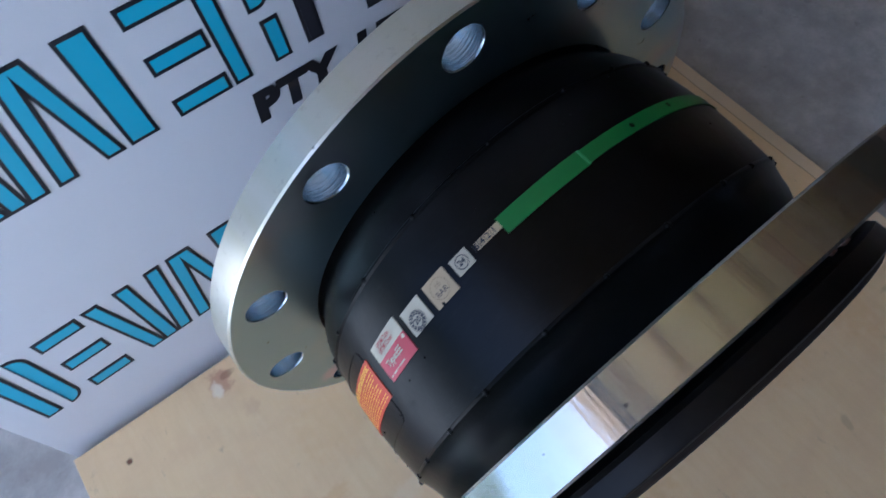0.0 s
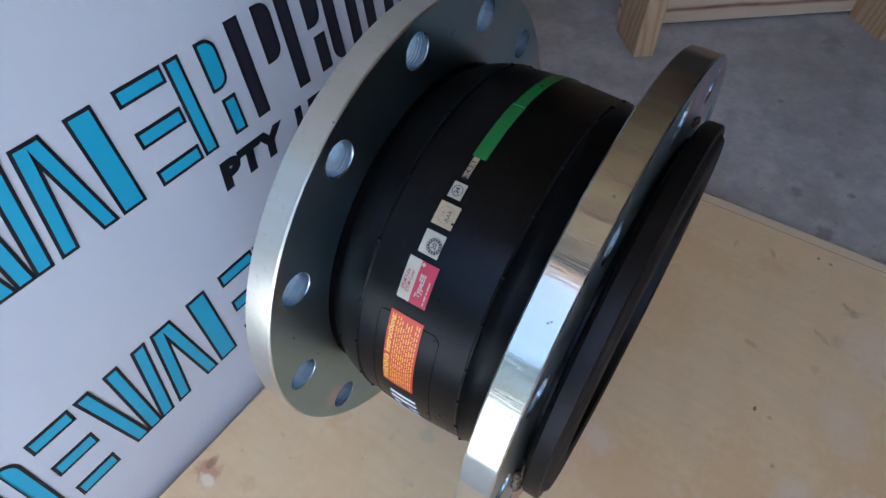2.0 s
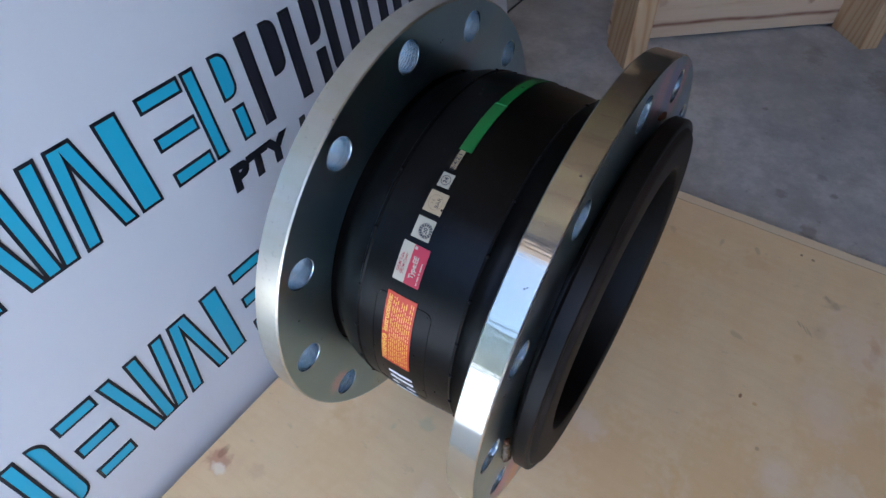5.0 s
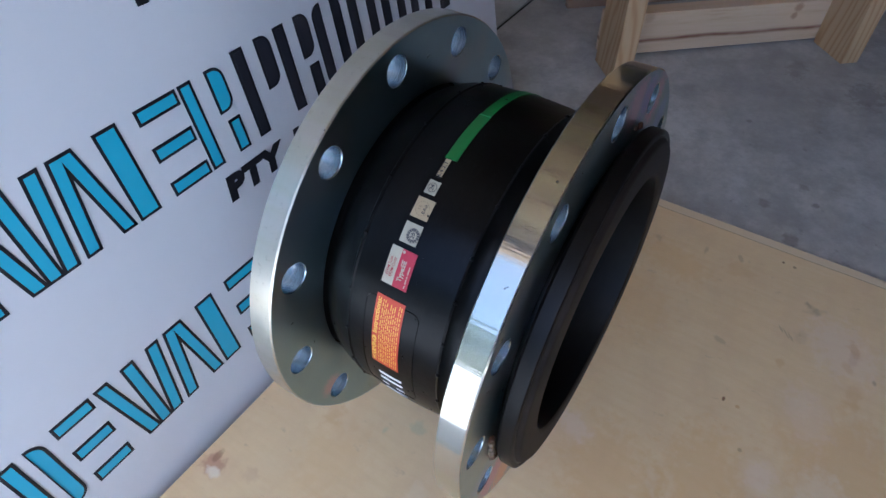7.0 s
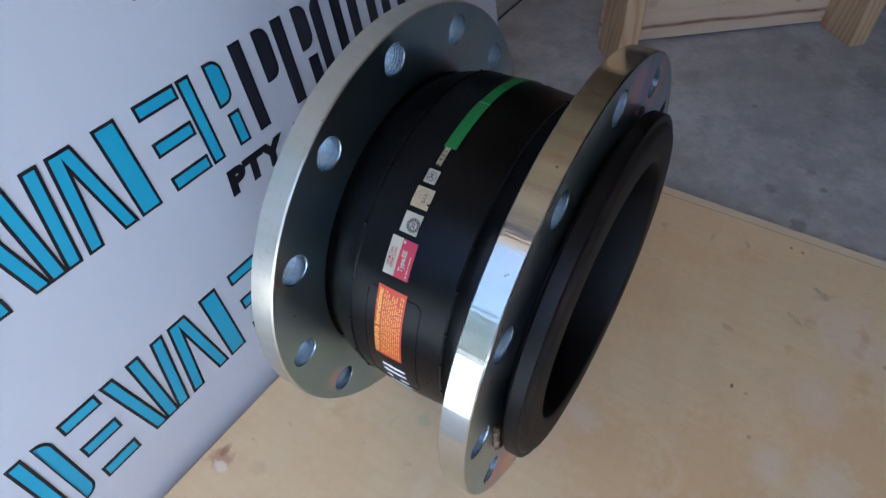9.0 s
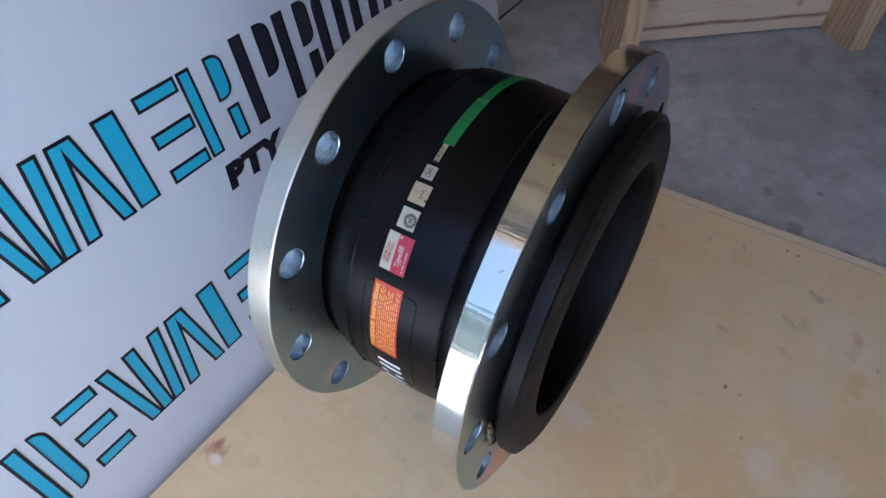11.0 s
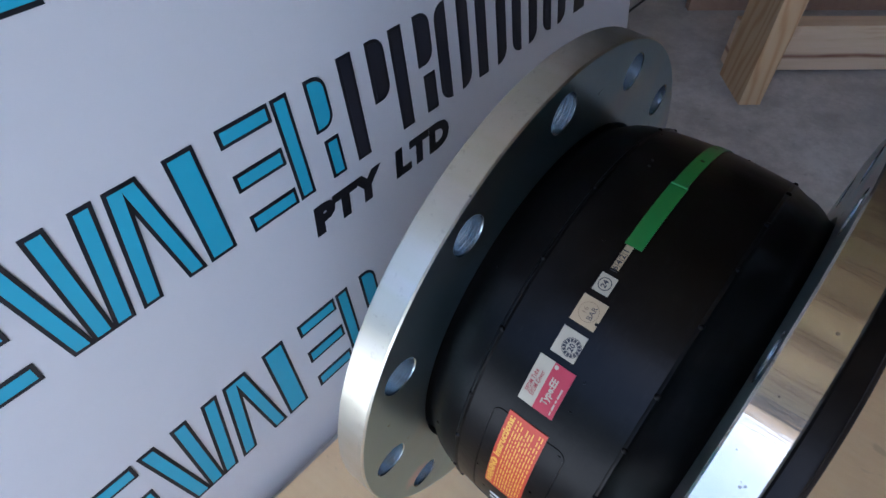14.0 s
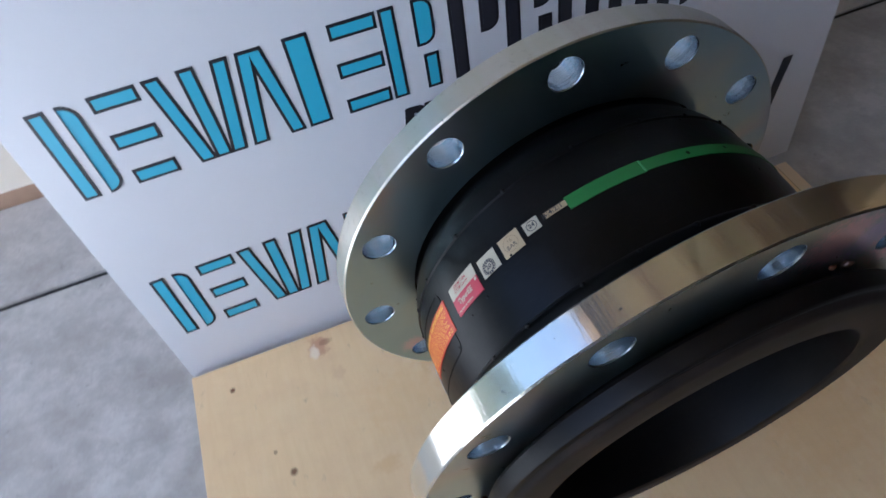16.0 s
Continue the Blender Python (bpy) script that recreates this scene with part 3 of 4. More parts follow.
def blocks(kind, x0, x1, z0, z1):
    """Plain bars that stand in for one character of the company's name."""
    h, w, t = z1 - z0, x1 - x0, 0.0145
    xm = (x0 + x1) / 2
    left = rounded(x0, x0 + t, z0, z1)
    if kind == "round":
        return [left, rounded(x1 - t, x1, z0, z1, 0, t * 0.9)]
    if kind == "ring":
        return [rounded(x0, x0 + t, z0, z1, t * 0.9, 0), rounded(x1 - t, x1, z0, z1, 0, t * 0.9)]
    if kind == "bars":
        return [rounded(x0, x1, z, z + t) for z in (z0, z0 + (h - t) / 2, z1 - t)]
    if kind == "fall":
        d = w * 0.2
        return [[(x0 + d, z0), (x0 + d + t, z0), (x0 + t, z1), (x0, z1)], rounded(xm - t / 2, xm + t / 2, z0, z1),
                [(x1 - d - t, z0), (x1 - d, z0), (x1, z1), (x1 - t, z1)]]
    if kind == "rise":
        d = w * 0.28
        return [[(x0, z0), (x0 + t, z0), (x0 + d + t, z1), (x0 + d, z1)], [(x1 - t, z0), (x1, z0), (x1 - d, z1), (x1 - d - t, z1)]]
    if kind == "stem":
        return [rounded(xm - t * 0.75, xm + t * 0.75, z0, z1)]
    if kind == "head":
        return [left, rounded(x1 - t * 1.3, x1, z0 + h * 0.5, z1, 0, t * 0.8), rounded(x1 - t, x1, z0, z0 + h * 0.4)]
    if kind == "flag":
        return [left, rounded(x1 - t * 1.3, x1, z0 + h * 0.42, z1, 0, t * 0.8)]
    return [rounded(x0, x1, z0, z1)]


def print_block(kind, x0, x1, z0, z1, mat, edge, edge_name, fill_name):
    for pts in blocks(kind, x0, x1, up(z0), up(z1)):
        back = poly_part(edge_name, pts, M_INK, sign, 0.0006)
        poly_part(fill_name, inset(pts, edge), mat, back, 0.0010)


NAME = [("round", -0.3775, -0.3405), ("bars", -0.3310, -0.2935), ("fall", -0.2890, -0.2190), ("rise", -0.2270, -0.1775),
        ("stem", -0.1845, -0.1415), ("bars", -0.1355, -0.0930), ("head", -0.0905, -0.0420)]
NAME_DARK = [("flag", -0.0300, 0.0180), ("head", 0.0250, 0.0725), ("ring", 0.0790, 0.1230), ("round", 0.1340, 0.1790),
             ("ring", 0.1900, 0.2330), ("ring", 0.2450, 0.2880), ("stem", 0.2970, 0.3380), ("ring", 0.3450, 0.3870)]
for z0, z1 in ((0.2585, 0.3435), (0.0630, 0.1490)):
    for k, a, b in NAME:
        print_block(k, a, b, z0, z1, M_BLUE, 0.0028, "black_outline", "blue_block")
for k, a, b in NAME_DARK:
    print_block(k, a + 0.002, b + 0.002, 0.2590, 0.3470, M_CHARCOAL, 0.0028, "black_outline", "charcoal_block")


def sign_words(text, x0, x1, z0, z1):
    """Black capitals on the panel, fitted between two places and two heights."""
    cu = bpy.data.curves.new("printed_word", "FONT")
    cu.body, cu.size, cu.resolution_u, cu.offset = text, 0.036, 3, 0.0026
    cu.space_character = 1.12
    tmp = new("tmp", cu)
    me = bpy.data.meshes.new_from_object(tmp.evaluated_get(bpy.context.evaluated_depsgraph_get()))
    bpy.data.objects.remove(tmp)
    bpy.data.curves.remove(cu)
    xs, ys = [v.co.x for v in me.vertices], [v.co.y for v in me.vertices]
    for v in me.vertices:
        v.co = (x0 + (v.co.x - min(xs)) / (max(xs) - min(xs)) * (x1 - x0), -0.0008, up(z0) + (v.co.y - min(ys)) / (max(ys) - min(ys)) * (up(z1) - up(z0)))
        v.co.x += 0.14 * (v.co.z - up(z0)) - 0.002
    me.materials.clear()
    me.materials.append(M_INK)
    ob = new("printed_word", me)
    ob.parent = sign


sign_words("PTY", -0.0860, -0.0085, 0.2178, 0.2450)
sign_words("LTD", 0.0095, 0.0840, 0.2178, 0.2450)
for a, b in ((-0.0905, -0.0800), (-0.0640, -0.0480)):
    poly_part("black_bar", rounded(a, b, up(0.4115), up(0.4400)), M_INK, sign, 0.0008)
for a, b in ((-0.3775, -0.3400), (-0.3310, -0.2935), (-0.2800, -0.2400), (-0.2330, -0.1880)):
    print_block("plain", a, b, 0.4430, 0.53, M_BLUE, 0.0028, "black_outline", "blue_block")
poly_part("black_bar", [(0.3740, up(0.066)), (0.3870, up(0.066)), (0.4010, up(0.146)), (0.3880, up(0.146))], M_INK, sign, 0.0008)

# ---- the rubber expansion joint ----
AXIS_Z, R_OUT, R_BOLT, R_HOLE, R_IN = 0.2015, 0.2005, 0.1775, 0.0125, 0.1415
PHASE, PHASE_NEAR = radians(-5.3), radians(1.8)
joint = thing("expansion_joint", "black rubber pipe expansion joint with two zinc-plated steel flanges", "expansion joint", pose(0, 0, AXIS_Z))


def build_flange(y0, y1, phase):
    """A flange between y0 (towards -y) and y1, with twelve bolt holes through it."""
    bm = bmesh.new()
    half, ch = math.pi / 12, 0.0011
    corner_o = math.atan2(math.sin(half) * (R_OUT - ch), math.cos(half) * (R_OUT - ch) - R_BOLT)
    corner_i = math.atan2(math.sin(half) * R_IN, math.cos(half) * R_IN - R_BOLT)
    angs = [corner_o * i / 14 for i in range(14)] + [corner_o + (corner_i - corner_o) * i / 6 for i in range(6)] + [corner_i + (math.pi - corner_i) * i / 8 for i in range(9)]
    angs = angs + [-a for a in reversed(angs[1:-1])]

    def border(a):
        dx, dy = math.cos(a), math.sin(a)
        best = 9.0
        for r in (R_OUT - ch, R_IN):
            bq = R_BOLT * dx
            disc = bq * bq - (R_BOLT * R_BOLT - r * r)
            if disc >= 0:
                for s in (-bq - math.sqrt(disc), -bq + math.sqrt(disc)):
                    if 1e-6 < s < best and abs(math.atan2(s * dy, R_BOLT + s * dx)) <= half + 1e-6:
                        best = s
        for sg in (1, -1):
            den = dy - sg * math.tan(half) * dx
            if abs(den) > 1e-9:
                s = sg * math.tan(half) * R_BOLT / den
                if 1e-6 < s < best:
                    best = s
        return R_BOLT + best * dx, best * dy

    edge = [border(a) for a in angs]
    hole = [(R_BOLT + R_HOLE * math.cos(a), R_HOLE * math.sin(a)) for a in angs]
    lip = [(R_BOLT + (R_HOLE + 0.0007) * math.cos(a), (R_HOLE + 0.0007) * math.sin(a)) for a in angs]
    n = len(angs)
    for k in range(12):
        th = phase + k * math.pi / 6

        def at(p, y):
            r, a = math.hypot(*p), math.atan2(p[1], p[0]) + th
            return bm.verts.new((r * math.sin(a), y, r * math.cos(a)))

        for y, yin in ((y0, y0 + 0.0007), (y1, y1 - 0.0007)):
            e, l, h = [at(p, y) for p in edge], [at(p, y) for p in lip], [at(p, yin) for p in hole]
            for i in range(n):
                j = (i + 1) % n
                bm.faces.new((e[i], e[j], l[j], l[i])).material_index = 1
                bm.faces.new((l[i], l[j], h[j], h[i])).material_index = 2
            if y == y0:
                first = h
            else:
                for i in range(n):
                    j = (i + 1) % n
                    bm.faces.new((first[i], first[j], h[j], h[i])).material_index = 2
        oi = [i for i in range(n) if abs(math.hypot(*edge[i]) - (R_OUT - ch)) < 1e-6]
        oi.sort(key=lambda i: math.atan2(edge[i][1], edge[i][0]))
        for i, j in zip(oi, oi[1:]):
            strip = []
            for q in (i, j):
                a = math.atan2(edge[q][1], edge[q][0])
                u = (math.cos(a), math.sin(a))
                strip.append([at((u[0] * r, u[1] * r), y) for r, y in ((R_OUT - ch, y0), (R_OUT, y0 + ch), (R_OUT, y1 - ch), (R_OUT - ch, y1))])
            for s in range(3):
                bm.faces.new((strip[0][s], strip[1][s], strip[1][s + 1], strip[0][s + 1]))
        ii = [i for i in range(n) if abs(math.hypot(*edge[i]) - R_IN) < 1e-6]
        ii.sort(key=lambda i: math.atan2(edge[i][1], edge[i][0]))
        for i, j in zip(ii, ii[1:]):
            bm.faces.new((at(edge[i], y0), at(edge[j], y0), at(edge[j], y1), at(edge[i], y1))).material_index = 1
    bmesh.ops.remove_doubles(bm, verts=bm.verts, dist=2e-5)
    return bm


FAR = (0.0, 0.0222)
NEAR = (-0.1712, -0.1495)
part("flange", build_flange(*FAR, PHASE), [M_RIM_DULL, M_FACE, M_DRILLED], joint, "zinc-plated steel flange with twelve bolt holes", 40)
part("flange", build_flange(*NEAR, PHASE_NEAR), [M_RIM, M_FACE, M_DRILLED], joint, "zinc-plated steel flange with twelve bolt holes", 40)

SPINE = [(0.030, 0.118), (0.030, 0.150), (0.0225, 0.1505), (0.0223, 0.1385), (-0.001, 0.1375), (-0.004, 0.1385), (-0.008, 0.1415), (-0.014, 0.1450), (-0.022, 0.1478),
         (-0.0318, 0.14930), (-0.0328, 0.1508), (-0.0342, 0.1511), (-0.0354, 0.1499), (-0.048, 0.1512), (-0.062, 0.1520), (-0.075, 0.1523), (-0.088, 0.1520),
         (-0.102, 0.1512), (-0.1186, 0.14975), (-0.1195, 0.1503), (-0.1206, 0.1505), (-0.1213, 0.1498), (-0.1220, 0.1489), (-0.129, 0.1462), (-0.137, 0.1440), (-0.143, 0.1410),
         (-0.147, 0.1380), (-0.150, 0.1370), (-0.1735, 0.1375), (-0.1756, 0.1490), (-0.1768, 0.1552), (-0.1792, 0.1574),
         (-0.1880, 0.1574), (-0.1894, 0.1568), (-0.1903, 0.1554), (-0.1904, 0.1538), (-0.1897, 0.1527), (-0.1903, 0.1512), (-0.1925, 0.1494), (-0.1938, 0.1476), (-0.1942, 0.1450),
         (-0.1946, 0.1350), (-0.1945, 0.1240), (-0.1940, 0.1205), (-0.1928, 0.1188), (-0.1900, 0.1180), (-0.160, 0.1176), (-0.120, 0.1176),
         (-0.030, 0.1176)]
PROFILE = [(y, r) for y, r in SPINE if -0.1491 < y < -0.0009]


def skin(y):
    """The radius of the rubber's outside at y, between the flanges."""
    for (ya, ra), (yb, rb) in zip(PROFILE, PROFILE[1:]):
        if yb <= y <= ya:
            return ra + (rb - ra) * (ya - y) / (ya - yb)
    return PROFILE[-1][1]


def around(y, deg, lift=0.0):
    r, a = skin(y) + lift, radians(deg)
    return Vector((r * math.sin(a), y, r * math.cos(a)))


bm = bmesh.new()
lathe(bm, SPINE, 256)
for f in bm.faces:
    p = f.calc_center_median()
    if math.hypot(p.x, p.z) < 0.1192:
        f.material_index = 2
    elif p.y < -0.1903 and math.hypot(p.x, p.z) < 0.1512:
        f.material_index = 3
    elif p.y < -0.1735:
        f.material_index = 1
bellows = part("rubber_bellows", bm, [M_RUBBER, M_BEAD, M_BORE, M_LIP], joint, "black moulded rubber bellows with an end bead", 34)


def nub(bm, p, n, r, h):
    """A small moulding pip on the rubber."""
    q = n.to_track_quat("Z", "Y").to_matrix()
    ring = [bm.verts.new(p + q @ Vector((r * math.cos(i * math.pi / 4), r * math.sin(i * math.pi / 4), -0.0004))) for i in range(8)]
    ring2 = [bm.verts.new(p + q @ Vector((r * 0.7 * math.cos(i * math.pi / 4), r * 0.7 * math.sin(i * math.pi / 4), h * 0.8))) for i in range(8)]
    top = bm.verts.new(p + n * h)
    for i in range(8):
        j = (i + 1) % 8
        bm.faces.new((ring[i], ring[j], ring2[j], ring2[i]))
        bm.faces.new((ring2[i], ring2[j], top))


bm = bmesh.new()
rng = random.Random(7)
for y, step in ((-0.0336, 17), (-0.1202, 13)):
    a = -178.0 + rng.random() * 8
    while a < 180:
        p = around(y, a)
        nub(bm, p, Vector((p.x, 0, p.z)).normalized(), rng.uniform(0.0015, 0.0021), 0.0011)
        a += step + rng.uniform(-3, 3)
for i in range(70):
    y, a = rng.uniform(-0.115, -0.008), rng.uniform(-180, 180)
    if -0.087 < y < -0.056 and -92 < a < 40:
        continue
    p = around(y, a)
    nub(bm, p, Vector((p.x, 0, p.z)).normalized(), rng.uniform(0.0007, 0.0013), rng.uniform(0.0004, 0.0009))
tagged(part("moulding_pip", bm, M_RUBBER, bellows, "", 60), kind="stuff")


def patch(y0, y1, a0, a1, lift, mat, name, parent, label="", nu=4, thick=0.0003):
    """A thin label bent onto the rubber between two places along the axis and two angles."""
    bm = bmesh.new()
    na = max(2, int(abs(a1 - a0) / 1.5))
    top = [[bm.verts.new(around(y0 + (y1 - y0) * i / nu, a0 + (a1 - a0) * j / na, lift)) for j in range(na + 1)] for i in range(nu + 1)]
    for i in range(nu):
        for j in range(na):
            bm.faces.new((top[i][j], top[i][j + 1], top[i + 1][j + 1], top[i + 1][j]))
    rim = [top[0][j] for j in range(na + 1)] + [top[i][na] for i in range(1, nu + 1)] + [top[nu][j] for j in range(na - 1, -1, -1)] + [top[i][0] for i in range(nu - 1, 0, -1)]
    low = [bm.verts.new(v.co - Vector((v.co.x, 0, v.co.z)).normalized() * (thick + 0.0003)) for v in rim]
    for i in range(len(rim)):
        j = (i + 1) % len(rim)
        bm.faces.new((rim[i], rim[j], low[j], low[i]))
    return part(name, bm, mat, parent, label, 40)


RAD = 0.152


def bent(u, v, y_mid, a_mid, lift):
    """u runs along the round towards the top, v towards the far flange; metres on the label."""
    return around(y_mid + v, a_mid + math.degrees(u / RAD), lift)


def lettering(text, size, u, v, y_mid, a_mid, mat, parent, name, turn=0.0, align="CENTER", squeeze=1.0, weight=0.0):
    """Printed words, bent onto the rubber."""
    cu = bpy.data.curves.new(name, "FONT")
    cu.body, cu.size, cu.align_x, cu.align_y = text, size, align, "CENTER"
    cu.resolution_u, cu.offset = 2, weight
    tmp = new("tmp", cu)
    dg = bpy.context.evaluated_depsgraph_get()
    me = bpy.data.meshes.new_from_object(tmp.evaluated_get(dg))
    bpy.data.objects.remove(tmp)
    bpy.data.curves.remove(cu)
    c, s = math.cos(turn), math.sin(turn)
    for w in me.vertices:
        x, y = w.co.x * squeeze, w.co.y
        w.co = bent(u + x * c - y * s, v + x * s + y * c, y_mid, a_mid, 0.00075)
    me.materials.clear()
    me.materials.append(mat)
    ob = new(name, me)
    ob.parent = parent
    return ob


def flat_shape(pts, y_mid, a_mid, mat, parent, name, lift=0.0007, label=""):
    """A small printed outline on a label, as (u, v) points."""
    bm = bmesh.new()
    bm.faces.new([bm.verts.new(bent(u, v, y_mid, a_mid, lift)) for u, v in pts])
    return part(name, bm, mat, parent, label)


def ring_shape(u, v, r0, r1, y_mid, a_mid, mat, parent, name, lift=0.00068, n=32):
    bm = bmesh.new()
    a = [bm.verts.new(bent(u + r0 * math.cos(2 * math.pi * i / n), v + r0 * math.sin(2 * math.pi * i / n), y_mid, a_mid, lift)) for i in range(n)]
    b = [bm.verts.new(bent(u + r1 * math.cos(2 * math.pi * i / n), v + r1 * math.sin(2 * math.pi * i / n), y_mid, a_mid, lift)) for i in range(n)]
    for i in range(n):
        j = (i + 1) % n
        bm.faces.new((a[i], a[j], b[j], b[i]))
    return part(name, bm, mat, parent)


def bar(u0, u1, v0, v1, y_mid, a_mid, mat, parent, name="print_bar"):
    return flat_shape([(u0, v0), (u1, v0), (u1, v1), (u0, v1)], y_mid, a_mid, mat, parent, name)


LIFT = 0.0005
# serial strip, half under the tape
lab = patch(-0.0675, -0.0717, -25.6, -19.0, LIFT, M_TAN, "serial_label", joint, "small tan label with stamped figures")
for i, ch in enumerate("6421"):
    lettering(ch, 0.0046, -0.0058 + 0.0037 * i, 0, -0.0696, -23.2, M_LABELINK, lab, "printed_number", weight=0.00012)
    bar(-0.0078 + 0.0037 * i, -0.0075 + 0.0037 * i, -0.0021, 0.0021, -0.0696, -23.2, M_LABELINK, lab)

# round stamp label
lab = patch(-0.0650, -0.0744, -31.3, -27.2, LIFT, M_PAPER, "stamp_label", joint, "small white label with 24 in a circle")
ring_shape(0, 0, 0.0032, 0.0037, -0.0697, -29.25, M_LABELINK, lab, "printed_circle")
lettering("24", 0.0042, 0, 0, -0.0697, -29.25, M_LABELINK, lab, "printed_number", weight=0.00015)
# pressure label
lab = patch(-0.0633, -0.0778, -38.6, -32.7, LIFT, M_TAN, "pressure_label", joint, "tan label with 16 BAR in a thin circle")
ring_shape(0, 0, 0.0053, 0.0056, -0.0705, -35.65, M_TANINK, lab, "printed_circle")
lettering("16", 0.0042, 0, 0.0021, -0.0705, -35.65, M_TANINK, lab, "printed_number")
lettering("BAR", 0.0042, 0, -0.0021, -0.0705, -35.65, M_LABELINK, lab, "printed_word")
ring_shape(-0.0035, -0.0067, 0.0, 0.0009, -0.0705, -35.65, M_RUBBER, lab, "punched_notch")
# wheel label
lab = patch(-0.0631, -0.0775, -46.1, -40.2, LIFT, M_PAPER, "date_label", joint, "white label with 20 inside a dark lettered ring")
for i in range(14):
    a = 2 * math.pi * i / 14
    flat_shape([(r * math.cos(a + d) - 0.0008, r * math.sin(a + d) - 0.0022) for r, d in ((0.0033, -0.17), (0.0050, -0.17), (0.0050, 0.17), (0.0033, 0.17))],
               -0.0703, -43.15, M_LABELINK, lab, "printed_bar")
ring_shape(-0.0008, -0.0022, 0.0030, 0.0032, -0.0703, -43.15, M_LABELINK, lab, "printed_circle")
ring_shape(-0.0008, -0.0022, 0.0051, 0.0054, -0.0703, -43.15, M_LABELINK, lab, "printed_circle")
lettering("20", 0.0044, -0.0008, -0.0022, -0.0703, -43.15, M_LABELINK, lab, "printed_number", weight=0.00012)
# type label
lab = patch(-0.0597, -0.0692, -58.8, -47.7, LIFT, M_PAPER, "type_label", joint, "white and red label with the rubber type")
red = patch(-0.0692, -0.0818, -58.8, -47.7, LIFT, M_RED, "red_field", lab, "red half of the label")
lettering("EPDM Tube", 0.0037, 0.000, 0.0019, -0.0645, -53.6, M_REDINK, lab, "printed_line", squeeze=0.78, weight=0.00004)
lettering("EPDM Cover", 0.0037, 0.000, -0.0013, -0.0645, -53.6, M_REDINK, lab, "printed_line", squeeze=0.78, weight=0.00004)
lettering("Type:EE", 0.0054, -0.001, 0.0016, -0.0755, -53.3, M_PAPER, red, "printed_line", squeeze=0.93, weight=0.00018)
u = -0.0125
for w in (0.0022, 0.0040, 0.0016, 0.0062):
    bar(u, u + w, -0.0043, -0.0034, -0.0755, -53.3, M_PAPER, red)
    u += w + 0.0009
ring_shape(0.0128, 0.0045, 0.0, 0.0012, -0.0755, -53.3, M_PAPER, red, "punched_notch")
# warning label
lab = patch(-0.0592, -0.0847, -88.8, -62.6, LIFT, M_ORANGE, "warning_label", joint, "orange warning label with yellow print")
lettering("WARNING", 0.0062, -0.0325, 0.0096, -0.0719, -75.7, M_YELLOW, lab, "printed_word", align="LEFT", squeeze=0.90, weight=0.00022)
lettering("Instructions:", 0.0062, 0.0325, 0.0096, -0.0719, -75.7, M_YELLOW, lab, "printed_word", align="RIGHT", squeeze=1.10, weight=0.00022)
ring_shape(-0.0058, 0.0096, 0.0, 0.0016, -0.0719, -75.7, M_YELLOW, lab, "printed_dot")
rng = random.Random(3)
for row in range(10):
    u, v = -0.0325 + (0.001 if row % 3 else 0.0), 0.0056 - row * 0.00182
    end = 0.0325 - (rng.random() * 0.012 if row % 4 == 3 else rng.random() * 0.002)
    while u < end - 0.001:
        w = min(rng.uniform(0.0014, 0.0058), end - u)
        bar(u, u + w, v - 0.00036, v + 0.00036, -0.0719, -75.7, M_YELLOW, lab)
        u += w + 0.0013


def frame_ridge():
    """The thin moulded frame round the warning label."""
    bm = bmesh.new()
    y0, y1, a0, a1, r = -0.0500, -0.0975, -104.0, -64.0, 0.006
    path = []
    ra = math.degrees(r / RAD)
    for cy, ca, s in ((y0 - r, a1 - ra, 0), (y1 + r, a1 - ra, 1), (y1 + r, a0 + ra, 2), (y0 - r, a0 + ra, 3)):
        for i in range(7):
            q = radians(90 * (s + i / 6))
            path.append((cy + r * math.cos(q), ca + ra * math.sin(q)))
    fine = []
    for i in range(len(path)):
        p, q = path[i], path[(i + 1) % len(path)]
        k = max(1, int((abs(p[0] - q[0]) * 150 + abs(p[1] - q[1]) * 0.5)))
        fine += [(p[0] + (q[0] - p[0]) * j / k, p[1] + (q[1] - p[1]) * j / k) for j in range(k)]
    n = len(fine)
    rings = []
    for i in range(n):
        p0, p1 = Vector(around(*fine[i - 1])), Vector(around(*fine[(i + 1) % n]))
        c = around(*fine[i])
        nrm = Vector((c.x, 0, c.z)).normalized()
        side = (p1 - p0).cross(nrm).normalized()
        rings.append([bm.verts.new(c + side * 0.0006 * x + nrm * z) for x, z in ((-1, -0.0003), (-0.5, 0.00045), (0.5, 0.00045), (1, -0.0003))])
    for i in range(n):
        a, b = rings[i], rings[(i + 1) % n]
        for k in range(3):
            bm.faces.new((a[k], a[k + 1], b[k + 1], b[k]))
    part("moulded_frame", bm, M_RUBBER, bellows, "", 60)


frame_ridge()
# white painted mark below the warning label, the end of a maker's mark: plain strokes
for a0, a1, y0, y1 in ((-95.2, -94.0, -0.064, -0.086), (-98.6, -97.4, -0.064, -0.086), (-103.0, -101.8, -0.064, -0.070), (-103.0, -101.8, -0.078, -0.086), (-108.0, -106.8, -0.064, -0.086)):
    patch(y0, y1, a0, a1, 0.0003, M_PAINT, "painted_stroke", joint, "worn white painted stroke")
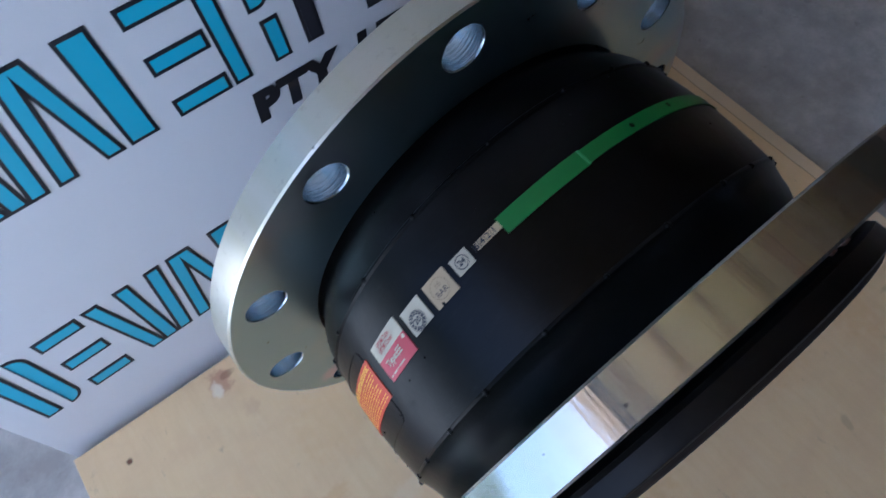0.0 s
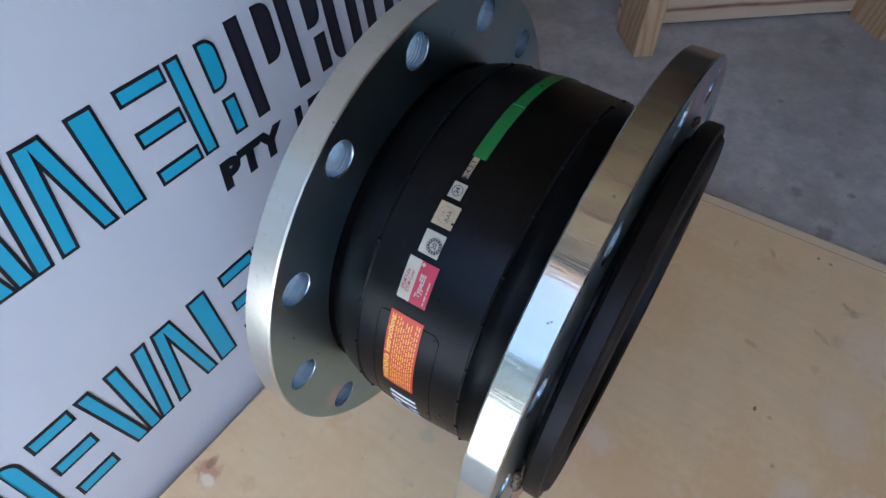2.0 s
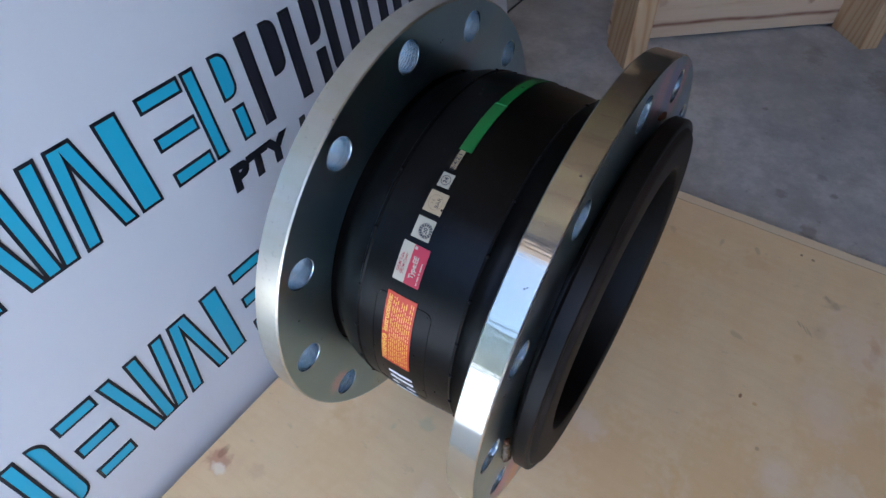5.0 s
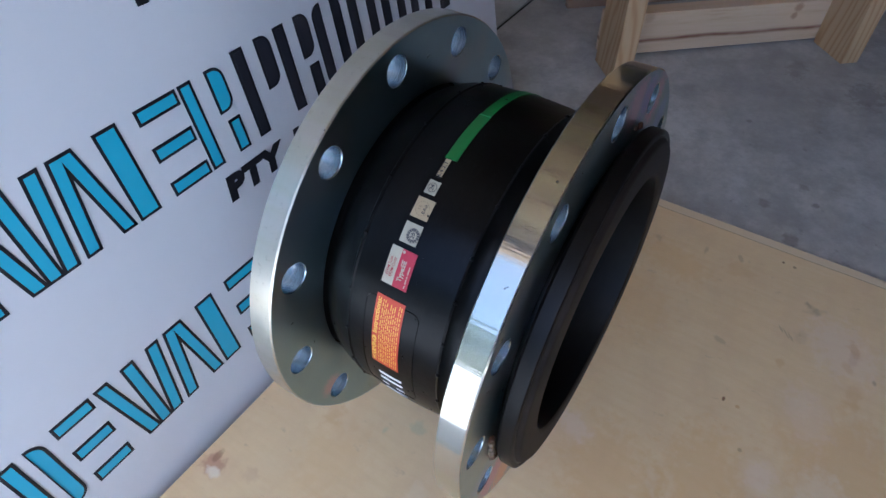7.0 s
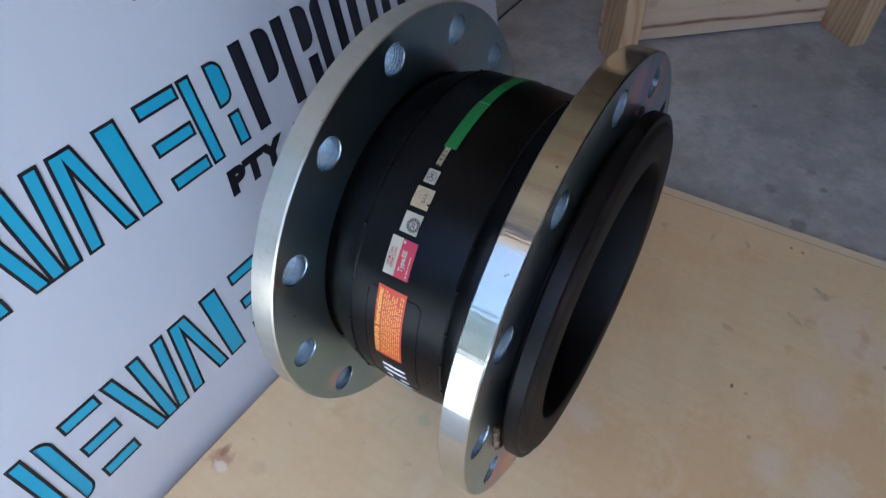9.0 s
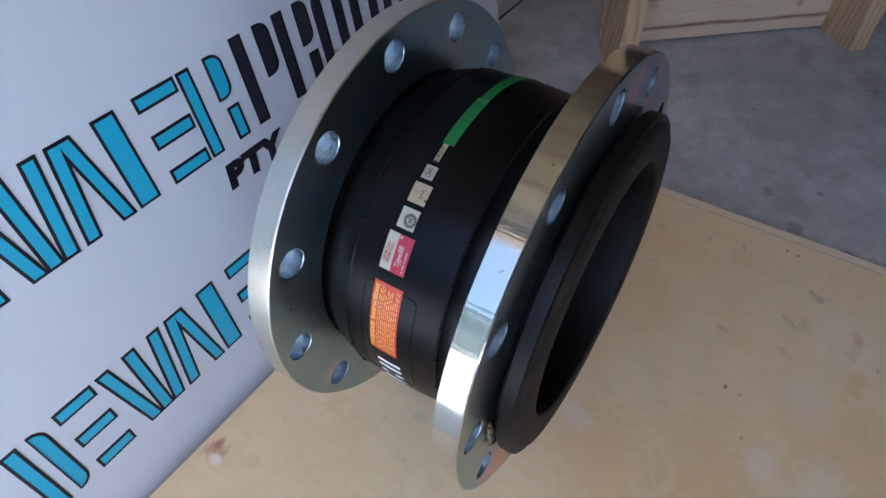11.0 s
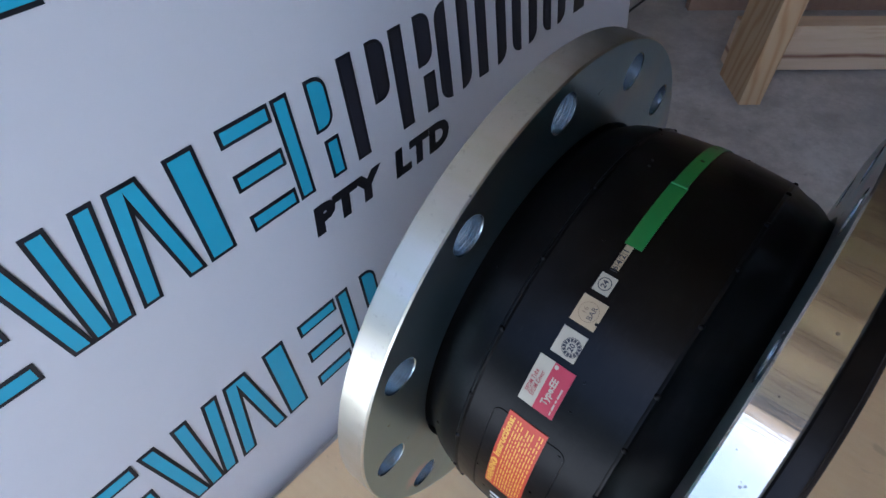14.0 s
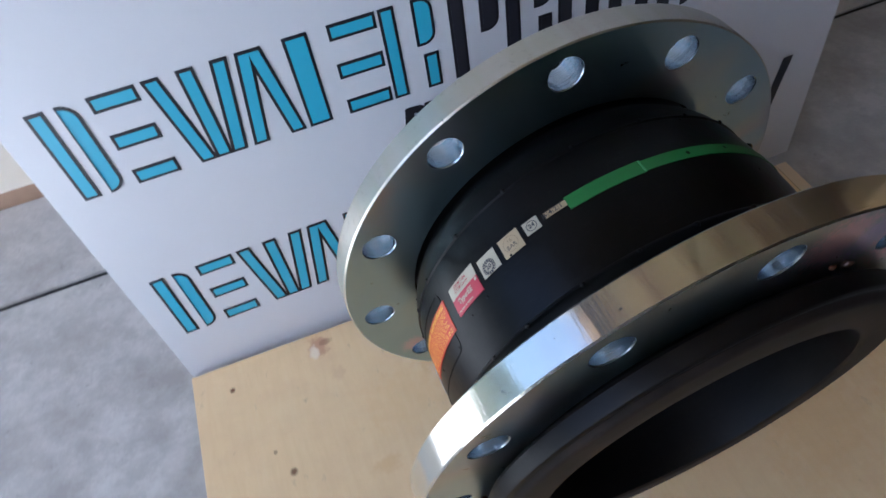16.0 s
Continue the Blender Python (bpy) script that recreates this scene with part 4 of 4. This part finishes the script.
# green tape round the body, in two lengths that overlap
tape = patch(-0.0662, -0.0762, -19.8, -0.5, 0.0011, M_TAPE, "green_tape", joint, "strip of green tape stuck round the rubber")
tape2 = patch(-0.0667, -0.0752, -2.2, 118.0, 0.0007, M_TAPE, "green_tape", joint, "strip of green tape stuck round the rubber")
patch(-0.0664, -0.0760, -0.9, -0.45, 0.0014, M_TAPE_EDGE, "torn_end", tape, "pale torn end of the tape")
for y, a in ((-0.0712, 12.0), (-0.0700, 24.5)):
    ring_shape(0, 0, 0.0, 0.0015, y, a, M_RUBBER, tape2, "burn_hole", 0.00085, 10)


def sealant(deg, y, s, mat, label):
    bm = bmesh.new()
    bmesh.ops.create_icosphere(bm, subdivisions=3, radius=1.0)
    a = radians(deg)
    for v in bm.verts:
        k = 1 + 0.35 * noise.noise(v.co * 1.7 + Vector((deg, 0, 0)))
        v.co = Vector((0.1572 * math.sin(a), y, 0.1572 * math.cos(a))) + Vector((v.co.x * 0.0052, v.co.y * 0.0036, v.co.z * 0.0045)) * k * s
    part("sealant_blob", bm, mat, joint, label, 60)


for deg, size in ((22.5, 0.6), (18.0, 0.4), (-105.5, 0.9), (-92.0, 0.55)):
    sealant(deg, -0.1738, size, M_RUST, "brown blob of sealant behind the bead")
for deg, size in ((24.2, 0.35), (-95.0, 0.75), (-98.5, 0.8), (-102.0, 0.85)):
    sealant(deg, -0.1736, size, M_SEAL, "tan bead of dried sealant behind the rubber")


# small round marks of the mould in the skin
for y, a in ((-0.0779, -23.3), (-0.1030, -34.4), (-0.1029, -24.6), (-0.1006, -47.7), (-0.0964, -58.8), (-0.0905, -8.0), (-0.0480, -30.0), (-0.0530, -12.0)):
    ring_shape(0, 0, 0.0010, 0.0017, y, a, M_BEAD, bellows, "mould_mark", 0.0002, 12)


# ---- pine stand behind ----
stand = thing("timber_stand", "rough pine stand with square posts and low rail on concrete", "stand", pose(0.717, 0.037, FLOOR, 0, 0, -49.0))


def post(x, m):
    bm = bmesh.new()
    box(bm, (x, 0.0, 0.0), (x + 0.038, 0.098, 0.75), 0.0012)
    part("post", bm, m, stand, "yellow pine post")


post(0.0, M_PINE)
post(0.492, M_PINE)
bm = bmesh.new()
box(bm, (0.012, 0.1, 0.006), (0.61, 0.137, 0.092), 0.0015)
part("rail", bm, M_RAIL, stand, "pale pine rail with brown streaks")
# dim strip behind the rail: its shade is put into the brown colour
bm = bmesh.new()
box(bm, (0.012, 0.34, 0.0), (0.61, 0.36, 0.32), 0.0015)
part("back_board", bm, M_SHADED_WOOD, stand, "board at the back of the stand, coloured brown for its shade")

# ---- board on the floor beyond the sign ----
bm = bmesh.new()
box(bm, (-1.25, 0.537, FLOOR), (-0.45, 0.80, FLOOR + 0.03), 0.001)
bm.normal_update()
# pale top stands in for sun on it, brown sides for their shade
for f in bm.faces:
    f.material_index = 0 if f.normal.z > 0.7 else 1
tagged(new("lit_top_plank", finish(bm, "lit_top_plank", [M_SUNLIT_TOP, M_SHADED_WOOD])), "board lying on the concrete, its top coloured as sunlit and its edges as shaded", "board")
